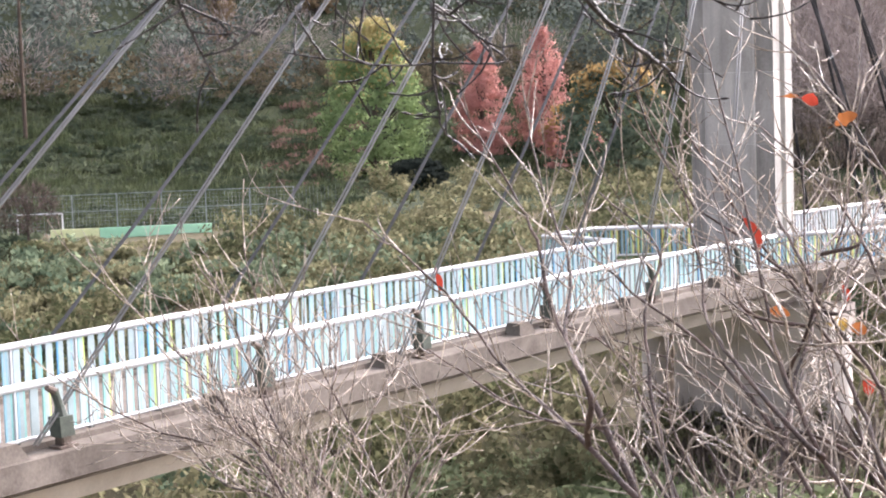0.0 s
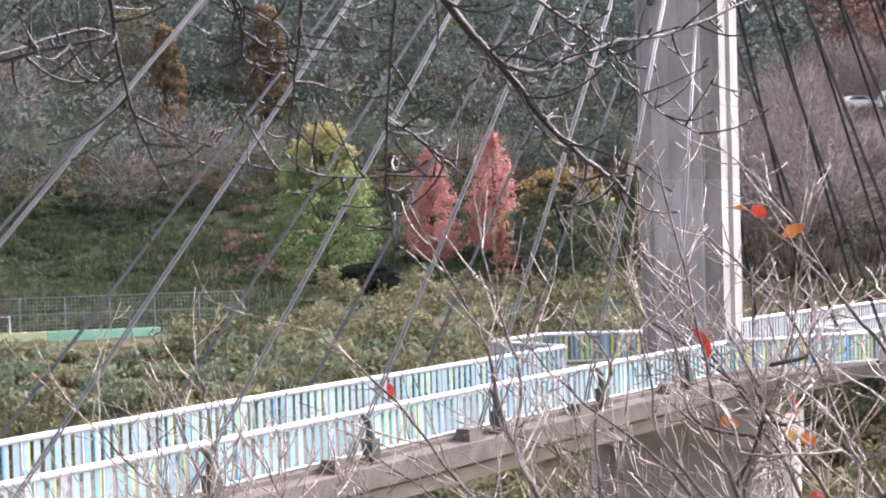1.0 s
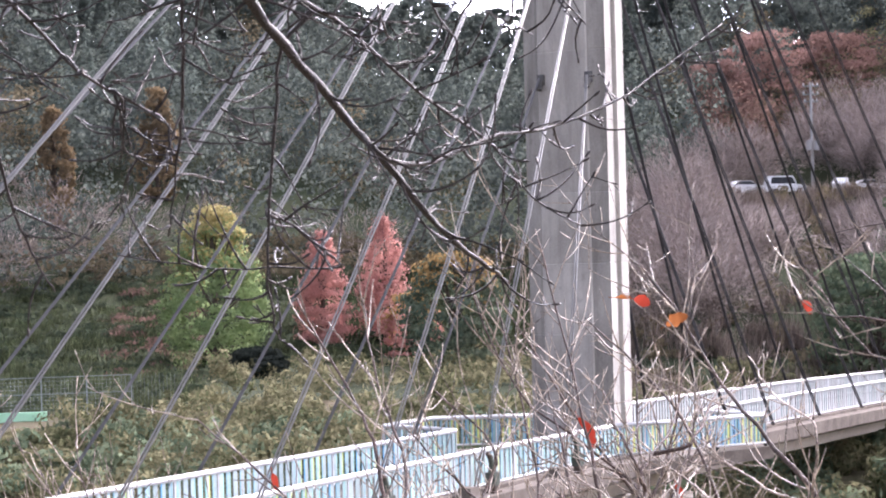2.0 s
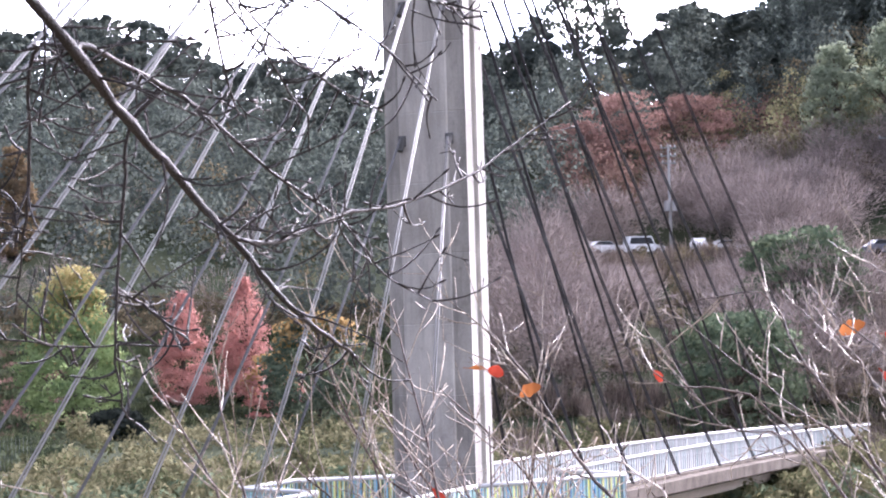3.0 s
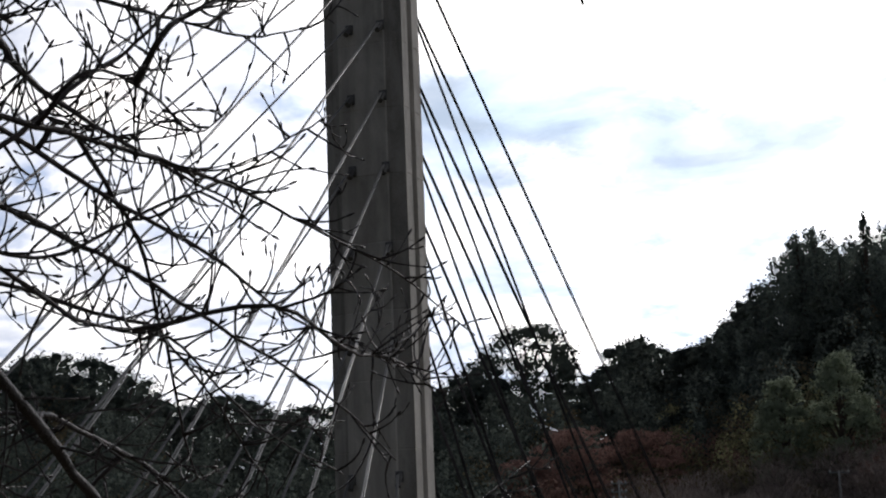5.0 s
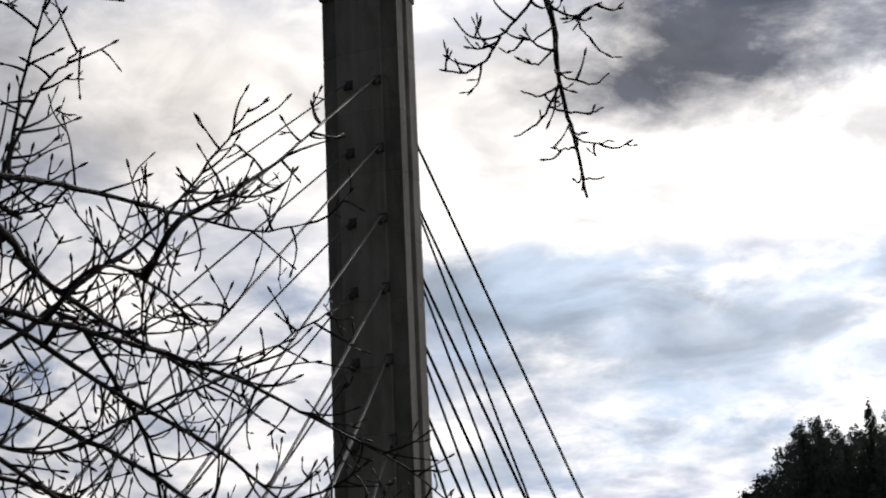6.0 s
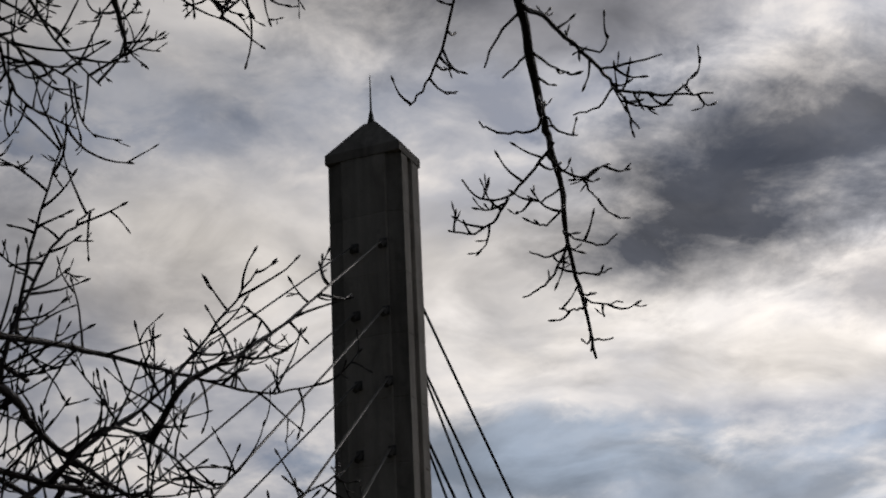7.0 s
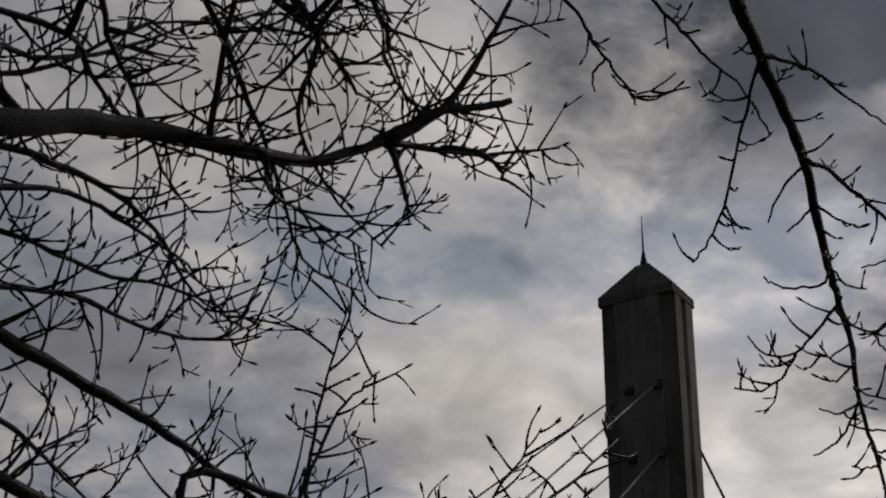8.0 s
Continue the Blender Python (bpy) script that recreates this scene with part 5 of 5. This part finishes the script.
limb(shrub, 0.012, 0.003, (0.898, 5.052, 5.149), (0.761, 5.311, 5.327), (0.715, 5.535, 5.428), (0.716, 5.761, 5.639), (0.650, 5.991, 6.044))
limb(shrub, 0.011, 0.003, (0.780, 5.203, 4.810), (0.746, 5.369, 4.965), (0.674, 5.530, 5.099), (0.530, 5.693, 5.245), (0.426, 5.837, 5.331), (0.263, 5.976, 5.388))
limb(shrub, 0.012, 0.003, (1.208, 5.112, 4.788), (1.167, 5.325, 4.976), (1.087, 5.539, 5.183), (1.111, 5.720, 5.391), (1.298, 5.862, 5.645))
limb(thicket, 0.012, 0.003, (-0.358, 5.232, 4.730), (-0.428, 5.486, 4.946), (-0.404, 5.720, 5.084), (-0.396, 5.944, 5.202), (-0.385, 6.169, 5.350))
limb(thicket, 0.011, 0.003, (-0.326, 5.234, 4.728), (-0.380, 5.489, 4.944), (-0.506, 5.710, 5.072), (-0.586, 5.938, 5.262), (-0.683, 6.173, 5.634))
limb(thicket, 0.011, 0.003, (-0.358, 5.232, 4.730), (-0.461, 5.484, 4.948), (-0.656, 5.703, 5.112), (-0.845, 5.912, 5.293), (-1.044, 6.106, 5.453))
limb(thicket, 0.01, 0.003, (-0.389, 5.231, 4.731), (-0.509, 5.481, 4.950), (-0.708, 5.685, 5.049), (-0.986, 5.862, 5.112), (-1.224, 6.039, 5.197))
limb(thicket, 0.01, 0.003, (-0.295, 5.235, 4.727), (-0.302, 5.558, 4.926), (-0.292, 5.860, 5.071), (-0.207, 6.158, 5.217))
limb(thicket, 0.01, 0.003, (-0.358, 5.232, 4.730), (-0.412, 5.487, 4.945), (-0.572, 5.717, 5.141), (-0.688, 5.943, 5.372), (-0.793, 6.153, 5.548))
limb(thicket, 0.01, 0.003, (-0.420, 5.229, 4.733), (-0.564, 5.542, 4.939), (-0.726, 5.795, 4.923), (-0.878, 6.067, 5.016))
limb(thicket, 0.01, 0.003, (-0.233, 5.237, 4.724), (-0.218, 5.489, 4.905), (-0.304, 5.719, 5.046), (-0.446, 5.952, 5.273), (-0.564, 6.163, 5.411))
limb(bramble, 0.015, 0.003, (1.895, 4.368, 5.580), (1.847, 4.583, 5.753), (1.786, 4.794, 5.944), (1.750, 4.982, 6.090), (1.721, 5.163, 6.246), (1.553, 5.382, 6.222))
limb(bramble, 0.013, 0.003, (1.851, 4.394, 5.633), (1.790, 4.656, 5.835), (1.729, 4.898, 5.927), (1.626, 5.149, 6.061), (1.521, 5.391, 6.207))
limb(bramble, 0.013, 0.003, (1.925, 4.364, 5.646), (1.896, 4.616, 5.861), (1.875, 4.850, 6.057), (1.851, 5.075, 6.147), (1.832, 5.294, 6.245))
limb(bramble, 0.012, 0.003, (1.775, 4.421, 5.607), (1.708, 4.683, 5.794), (1.605, 4.942, 5.975), (1.458, 5.196, 6.003), (1.360, 5.432, 6.130))
limb(bramble, 0.012, 0.003, (2.044, 4.310, 5.646), (2.001, 4.574, 5.887), (1.957, 4.818, 6.055), (1.895, 5.059, 6.177), (1.894, 5.272, 6.275))
limb(bramble, 0.012, 0.003, (2.154, 4.278, 5.843), (2.100, 4.611, 6.024), (2.108, 4.903, 6.200), (2.045, 5.215, 6.334))
limb(bramble, 0.011, 0.003, (1.682, 4.468, 5.688), (1.654, 4.779, 5.862), (1.568, 5.089, 5.894), (1.470, 5.404, 6.127))
limb(bramble, 0.011, 0.003, (1.974, 4.344, 5.659), (1.950, 4.596, 5.888), (1.938, 4.822, 5.966), (1.920, 5.048, 6.083), (1.906, 5.268, 6.210))
limb(sapling, 0.011, 0.0035, (0.803, 5.105, 4.850), (0.869, 5.273, 4.945), (0.952, 5.463, 5.192), (1.035, 5.623, 5.326), (1.053, 5.793, 5.477))
limb(sapling, 0.011, 0.0035, (0.864, 5.155, 5.120), (0.928, 5.369, 5.217), (0.873, 5.608, 5.377), (0.788, 5.836, 5.473))
limb(sapling, 0.011, 0.0035, (0.614, 5.132, 4.849), (0.590, 5.313, 4.945), (0.543, 5.510, 5.131), (0.497, 5.688, 5.257), (0.427, 5.859, 5.349))
limb(sapling, 0.011, 0.0035, (0.537, 5.141, 4.850), (0.500, 5.372, 4.935), (0.466, 5.600, 5.031), (0.374, 5.824, 5.097))
limb(sapling, 0.011, 0.0035, (0.728, 5.116, 4.849), (0.786, 5.335, 4.934), (0.916, 5.548, 5.061), (1.042, 5.759, 5.211))
limb(sapling, 0.011, 0.0035, (1.131, 5.042, 4.854), (1.153, 5.272, 4.959), (1.115, 5.532, 5.175), (1.094, 5.758, 5.271))
limb(sapling, 0.011, 0.0035, (0.605, 5.133, 4.849), (0.668, 5.354, 4.942), (0.612, 5.601, 5.112), (0.637, 5.839, 5.344))
limb(sapling, 0.008, 0.003, (0.974, 5.278, 5.465), (0.988, 5.424, 5.557), (1.010, 5.568, 5.678), (1.034, 5.713, 5.874))
limb(sapling, 0.008, 0.003, (0.964, 5.293, 5.571), (1.083, 5.484, 5.660), (1.159, 5.680, 5.747))
limb(sapling, 0.008, 0.003, (0.967, 5.292, 5.564), (0.936, 5.514, 5.685), (0.933, 5.725, 5.776))
limb(sapling, 0.008, 0.003, (1.056, 5.262, 5.464), (1.095, 5.400, 5.532), (1.156, 5.533, 5.613), (1.214, 5.669, 5.747))
limb(sapling, 0.008, 0.003, (1.101, 5.274, 5.646), (1.202, 5.465, 5.738), (1.304, 5.653, 5.821))
limb(sapling, 0.008, 0.003, (0.793, 5.310, 5.466), (0.781, 5.460, 5.576), (0.773, 5.609, 5.707), (0.762, 5.753, 5.813))
limb(spray, 0.006, 0.0025, (1.170, 4.951, 4.952), (1.135, 5.123, 4.977), (1.004, 5.318, 5.028), (0.811, 5.523, 5.111), (0.648, 5.726, 5.272))
limb(spray, 0.006, 0.0025, (0.843, 5.041, 5.050), (0.756, 5.269, 5.086), (0.674, 5.490, 5.105), (0.481, 5.725, 5.164))
limb(spray, 0.006, 0.0025, (1.108, 4.998, 5.097), (1.061, 5.168, 5.111), (0.889, 5.375, 5.217), (0.722, 5.568, 5.302), (0.584, 5.751, 5.402))
limb(spray, 0.006, 0.0025, (1.159, 5.012, 5.231), (1.148, 5.176, 5.257), (0.983, 5.385, 5.385), (0.875, 5.564, 5.440), (0.711, 5.755, 5.571))
limb(spray, 0.006, 0.0025, (0.729, 5.084, 5.170), (0.737, 5.290, 5.180), (0.688, 5.511, 5.236), (0.648, 5.726, 5.272))
limb(spray, 0.006, 0.0025, (1.180, 5.031, 5.373), (1.125, 5.258, 5.422), (0.998, 5.498, 5.487), (0.904, 5.727, 5.567))
limb(spray, 0.006, 0.0025, (0.897, 5.079, 5.405), (0.890, 5.242, 5.458), (0.824, 5.426, 5.633), (0.771, 5.594, 5.725), (0.650, 5.771, 5.882))
limb(spray, 0.006, 0.0025, (0.999, 5.064, 5.432), (0.997, 5.274, 5.464), (0.917, 5.510, 5.606), (0.772, 5.754, 5.862))
limb(spray, 0.006, 0.0025, (0.858, 5.098, 5.491), (0.835, 5.311, 5.528), (0.681, 5.547, 5.626), (0.626, 5.759, 5.659))
limb(spray, 0.006, 0.0025, (1.194, 5.014, 5.389), (1.147, 5.247, 5.494), (1.042, 5.486, 5.598), (0.948, 5.719, 5.727))
limb(spray, 0.006, 0.0025, (1.373, 4.981, 5.489), (1.294, 5.216, 5.524), (1.197, 5.456, 5.618), (1.196, 5.669, 5.707))
limb(spray, 0.006, 0.0025, (1.384, 5.003, 5.707), (1.362, 5.221, 5.750), (1.356, 5.433, 5.798), (1.360, 5.642, 5.868))
limb(spray, 0.006, 0.0025, (1.000, 5.067, 5.462), (1.086, 5.363, 5.498), (1.214, 5.650, 5.543))


# ---- leaves left on the shrubs ----
LEAF_RED = foliage("red_shrub_leaf", (0.34, 0.04, 0.025), (0.52, 0.085, 0.05), 0.45)
LEAF_ORANGE = foliage("orange_shrub_leaf", (0.28, 0.09, 0.03), (0.44, 0.17, 0.06), 0.45)
LEAF_YELLOW = foliage("yellow_shrub_leaf", (0.40, 0.26, 0.06), (0.55, 0.38, 0.11), 0.45)


def leaf(plant, place, length, wide, turn, hang, material, label):
    """A curled autumn leaf with a midrib fold and a short stalk."""
    mesh, rows = Mesh(), []
    for i in range(7):
        k = i / 6
        w = wide * math.sin(math.pi * (0.06 + 0.9 * k)) ** 0.8 * 0.5
        z = 0.18 * length * math.sin(3 * k) + random.uniform(-0.06, 0.06) * wide
        w *= random.uniform(0.72, 1.12)
        rows.append([(k * length, -w, z + 0.25 * w), (k * length, 0, z), (k * length, w, z + 0.25 * w)])
    mesh.grid(rows)
    mesh.tube([(-0.02, 0, 0), (0.0, 0, 0)], 0.0012, 4)
    ob = part("leaf", mesh, material, plant.thing, label, smooth=True)
    ob.matrix_local = Matrix.Translation(Vector(place) - plant.base) @ Euler((radians(70), radians(hang), radians(turn))).to_matrix().to_4x4()


leaf(shrub, (0.845, 5.642, 5.70), 0.105, 0.045, 10, 65, LEAF_RED, "red autumn leaf")
leaf(shrub, (1.020, 5.630, 6.045), 0.05, 0.04, 5, 20, LEAF_RED, "red autumn leaf")
leaf(shrub, (0.965, 5.638, 6.052), 0.05, 0.016, 5, 5, LEAF_ORANGE, "orange autumn leaf")
leaf(shrub, (1.110, 5.607, 5.965), 0.07, 0.045, 0, -25, LEAF_ORANGE, "orange autumn leaf")
leaf(shrub, (-0.060, 5.698, 5.56), 0.05, 0.025, 0, 80, LEAF_RED, "red autumn leaf")
leaf(shrub, (1.119, 5.576, 5.50), 0.05, 0.03, 5, 80, LEAF_RED, "red autumn leaf")
leaf(shrub, (0.910, 5.604, 5.43), 0.06, 0.04, 0, 15, LEAF_ORANGE, "orange autumn leaf")
leaf(shrub, (1.075, 5.567, 5.39), 0.06, 0.045, 0, 10, LEAF_YELLOW, "yellow autumn leaf")
leaf(shrub, (1.135, 5.556, 5.38), 0.05, 0.04, 0, 20, LEAF_ORANGE, "orange autumn leaf")
leaf(shrub, (1.165, 5.526, 5.23), 0.05, 0.04, 0, 70, LEAF_RED, "red autumn leaf")
leaf(bramble, (2.000, 5.323, 6.125), 0.085, 0.05, 0, -20, LEAF_ORANGE, "orange autumn leaf")
leaf(bramble, (2.180, 5.255, 6.128), 0.07, 0.03, 0, -5, LEAF_ORANGE, "orange autumn leaf")
leaf(bramble, (2.115, 5.287, 6.01), 0.05, 0.04, 0, 50, LEAF_RED, "orange-red autumn leaf")
leaf(bramble, (2.175, 5.251, 6.60), 0.05, 0.03, 0, 30, LEAF_ORANGE, "orange autumn leaf")
leaf(bramble, (2.125, 5.282, 6.12), 0.06, 0.06, 0, 10, LEAF_RED, "dull pink autumn leaf")
leaf(bramble, (1.490, 5.497, 6.03), 0.045, 0.03, 0, 60, LEAF_RED, "orange-red autumn leaf")


# ---- fittings on the bridge ----
GREEN_STEEL = surface("green_steel", (0.035, 0.045, 0.036), (0.10, 0.115, 0.092), 0.5, 6, 60, 0.2)
RUSTED = surface("rusted_steel", (0.05, 0.036, 0.029), (0.15, 0.11, 0.085), 0.8, 8, 60, 0.4)


def make_fittings():
    stops = [-53, -47.3, -41.5, -35.9, -30.2, -24.5, -18.8, -13, -7.3]
    block = Mesh()
    block.prism([(-0.4, -0.22, 0), (0.35, -0.22, 0), (0.35, 0.22, 0), (-0.4, 0.22, 0)], [(-0.34, -0.18, 0.3), (0.1, -0.18, 0.3), (0.1, 0.18, 0.3), (-0.34, 0.18, 0.3)])
    block = block.data("anchor_block", CONCRETE_DECK)
    first = None
    for s in stops:
        for y in (-2.5, 2.5) if s < -7.5 else (-2.5,):
            ob = new("anchor_block", block)
            at = s - 0.2 if y < 0 else s + 4.9
            ob.matrix_world = BRIDGE @ Matrix.Translation((at, y, deck_z(at) - 0.02))
            tagged(ob, "brown-grey concrete cable anchor block on the kerb ledge", "anchor block", "cable anchors")
        at = BRIDGE @ Matrix.Translation((s + 1.15, -2.52, deck_z(s + 1.15) - 0.012))
        if first is None:
            first = empty("cable_damper", "dark green steel cable damper standing on the ledge", "damper", "cable dampers", m=at)
            foot, box, neck, arm = Mesh(), Mesh(), Mesh(), Mesh()
            foot.box(-0.24, 0.24, -0.15, 0.15, 0.0, 0.05, bevel=0.02)
            foot.box(-0.12, 0.12, -0.11, 0.11, 0.051, 0.2, bevel=0.03)
            box.prism([(-0.17, -0.13, 0.201), (0.17, -0.13, 0.201), (0.17, 0.13, 0.201), (-0.17, 0.13, 0.201)], [(-0.2, -0.14, 0.56), (0.12, -0.14, 0.56), (0.12, 0.14, 0.56), (-0.2, 0.14, 0.56)])
            neck.tube([(-0.03, 0, 0.561), (-0.05, 0, 0.72), (-0.10, 0, 0.86), (-0.16, 0, 1.02)], [0.13, 0.09, 0.075, 0.085], 9)
            arm.tube([(-0.16, 0, 1.0), (-0.26, 0, 1.06), (-0.34, 0, 1.1)], [0.08, 0.06, 0.05], 8)
            for name, mesh in (("base", foot), ("housing", box), ("neck", neck), ("clamp", arm)):
                part(name, mesh, RUSTED if name in ("base", "clamp") else GREEN_STEEL, first, "rusted dark brown foot" if name == "base" else "")
        else:
            copy_thing(first, at)


make_fittings()

# ---- the sports ground and the road beyond ----
WALL_GREEN = surface("green_wall_paint", (0.32, 0.66, 0.42), (0.46, 0.78, 0.55), 0.7, 0.8, 12, 0.1)
WALL_YELLOW = surface("yellow_green_wall_paint", (0.66, 0.70, 0.36), (0.78, 0.80, 0.48), 0.7, 0.8, 12, 0.1)
GALVANISED = surface("galvanised_steel", (0.16, 0.19, 0.19), (0.25, 0.28, 0.28), 0.5, 2, 30, 0.1, metal=0.3)
TIMBER = surface("pole_wood", (0.06, 0.045, 0.035), (0.12, 0.09, 0.07), 0.9, 3, 30, 0.4)
POLE = surface("pole_concrete", (0.30, 0.30, 0.29), (0.42, 0.41, 0.40), 0.9, 1, 20, 0.2)


def make_sports_ground():
    r = 114.0
    spot = lambda az, lift: Vector((r * math.sin(radians(az)), r * math.cos(radians(az)), EYE + lift))
    low = r * math.tan(radians(-4.5))
    fence = empty("wire_fence", "tall grey wire mesh fence behind the scrub", "fence")
    azs = list(np.arange(-15.0, -3.3, 1.3))
    top, mid = r * math.tan(radians(-3.06)), r * math.tan(radians(-3.55))
    for az in azs:
        mesh = Mesh()
        mesh.tube([spot(az, low - 0.6), spot(az, top)], 0.04, 6)
        part("post", mesh, GALVANISED, fence)
    for h in (top, mid):
        mesh = Mesh()
        mesh.tube([spot(az, h) for az in azs], 0.025, 5)
        part("rail", mesh, GALVANISED, fence)
    wires = Mesh()
    for az in np.arange(-15.0, -3.3, 0.11):
        wires.tube([spot(az, low - 0.3), spot(az, top)], 0.007, 3)
    for h in np.arange(low, top, 0.22):
        wires.tube([spot(az, h) for az in azs], 0.007, 3)
    tagged(part("wire_mesh", wires, GALVANISED, fence), kind="stuff")
    for a, b, material, label in ((-11.76, -10.35, WALL_YELLOW, "low yellow-green painted boundary wall"), (-10.34, -7.05, WALL_GREEN, "low bright green painted boundary wall")):
        mesh = Mesh()
        p, q = spot(a, 0), spot(b, 0)
        p, q = p * (112.6 / 114) , q * (112.6 / 114)
        away = Vector((p.x, p.y, 0)).normalized() * 0.15
        z0, z1 = EYE + 112.6 * math.tan(radians(-4.7)), EYE + 112.6 * math.tan(radians(-4.05))
        ring = [(p.x, p.y), (q.x, q.y), (q.x + away.x, q.y + away.y), (p.x + away.x, p.y + away.y)]
        mesh.prism([(x, y, z0 - 0.5) for x, y in ring], [(x, y, z1) for x, y in ring])
        tagged(part("boundary_wall", mesh, material), label, "wall")
    goal = empty("goal_frame", "thin white goal frame by the fence", "goal", m=Matrix.Translation(spot(-11.3, low)))
    for x in (0.0, -2.6):
        mesh = Mesh()
        mesh.tube([(x, -1.0, -0.5), (x, -1.0, 1.9)], 0.06, 6)
        part("upright", mesh, WHITE, goal)
    mesh = Mesh()
    mesh.tube([(0, -1.0, 1.9), (-2.6, -1.0, 1.9)], 0.05, 6)
    part("crossbar", mesh, WHITE, goal)


make_sports_ground()


def utility_pole(az, r, height, label, arms, material, drop=1.0):
    base = polar(az, r, -0.3)
    pole = empty("utility_pole", label, "utility pole", m=Matrix.Translation(base))
    mesh = Mesh()
    mesh.tube([(0, 0, 0), (0, 0, height)], [0.2, 0.13], 8)
    part("mast", mesh, material, pole)
    for z, half in arms:
        mesh = Mesh()
        mesh.box(-half, half, -0.06, 0.06, height - z - 0.06, height - z + 0.06)
        part("crossarm", mesh, GALVANISED, pole)
        for x in (-half * 0.85, 0.3 * half, half * 0.85):
            mesh = Mesh()
            mesh.tube([(x, 0, height - z + 0.061), (x, 0, height - z + 0.2), (x, 0, height - z + 0.32)], [0.05, 0.09, 0.04], 6)
            part("insulator", mesh, WHITE, pole)
    return pole


mid_pole = utility_pole(15.68, 212, 12.0, "concrete utility pole with crossarms and a transformer", ((0.4, 0.9), (1.3, 0.9), (2.1, 0.8)), POLE)
for dx in (-0.45, 0.4):
    mesh = Mesh()
    mesh.tube([(dx, -0.4, 4.6), (dx, -0.4, 5.7)], 0.32, 10)
    part("transformer", mesh, POLE, mid_pole, "pale grey transformer can")
utility_pole(22.1, 225, 7.4, "weathered grey utility pole with a wide crossarm", ((0.2, 1.3),), POLE)
utility_pole(-12.33, 172, 14.5, "tall brown wooden utility pole on the slope", (), TIMBER)


def hang_wires():
    ends = [(22.1, 225, 7.0), (26.5, 232, 7.5)]
    (a0, r0, h0), (a1, r1, h1) = ends
    for k in (-1.1, 0.0, 1.1):
        p, q = polar(a0, r0, h0 + 0.1) + Vector((k, 0, 0)), polar(a1, r1, h1) + Vector((k, 0, 0))
        mesh = Mesh()
        mesh.tube([p + (q - p) * t - Vector((0, 0, 2.0 * 4 * t * (1 - t))) for t in np.linspace(0, 1, 9)], 0.02, 4)
        tagged(part("power_line", mesh, STEEL_DARK), "thin dark power line strung between poles", "power line", "power lines")


hang_wires()

GLASS = surface("car_glass", (0.03, 0.035, 0.04), (0.06, 0.065, 0.07), 0.15, 2, 20, 0.0)
RUBBER = surface("tyre_rubber", (0.015, 0.015, 0.015), (0.03, 0.03, 0.03), 0.9, 6, 40, 0.3)
CAR_WHITE = surface("white_car_paint", (0.74, 0.75, 0.76), (0.80, 0.81, 0.82), 0.25, 1, 20, 0.0)
CAR_GREY = surface("grey_car_paint", (0.16, 0.18, 0.22), (0.22, 0.24, 0.28), 0.25, 1, 20, 0.0)


def car(az, r, turn, paint, label, van=False):
    """A parked car: body, cabin with windows, four wheels."""
    thing = empty("parked_car", label, "car", "parked cars", m=Matrix.Translation(polar(az, r, 0.25)) @ Matrix.Rotation(radians(turn), 4, "Z"))
    body, cabin, glass = Mesh(), Mesh(), Mesh()
    side = [(-2.1, 0.3), (2.1, 0.3), (2.15, 0.7), (2.0, 0.95), (0.9, 1.02), (-1.9, 1.05), (-2.15, 0.85)]
    body.prism([(x, -0.82, z) for x, z in side], [(x, 0.82, z) for x, z in side])
    part("body", body, paint, thing)
    top = 1.9 if van else 1.48
    front = [(1.1 if van else 0.85, 1.03), (0.7 if van else 0.2, top), (-1.8 if van else -1.2, top), (-2.0 if van else -1.75, 1.056)]
    cabin.prism([(x, -0.74, z) for x, z in front], [(x, 0.74, z) for x, z in front])
    part("cabin", cabin, paint, thing)
    inset = [(x * 0.9 - 0.03, 1.08 + (z - 1.03) * 0.8) for x, z in front]
    glass.prism([(x, -0.755, z) for x, z in inset], [(x, 0.755, z) for x, z in inset])
    part("window", glass, GLASS, thing)
    for x in (-1.3, 1.3):
        for y in (-0.78, 0.78):
            wheel = Mesh()
            wheel.tube([(x, y - 0.1, 0.31), (x, y + 0.1, 0.31)], 0.31, 12)
            part("wheel", wheel, RUBBER, thing)
    return thing


car(13.75, 200, 12, CAR_WHITE, "white car parked beside the hillside road")
car(14.85, 203, 8, CAR_WHITE, "tall white van parked beside the hillside road", True)
car(16.5, 201, 70, CAR_WHITE, "white car parked end-on beside the road")
car(17.35, 207, 5, CAR_WHITE, "white car half hidden by twigs")
car(21.9, 186, 6, CAR_GREY, "blue-grey car parked beside the hillside road")
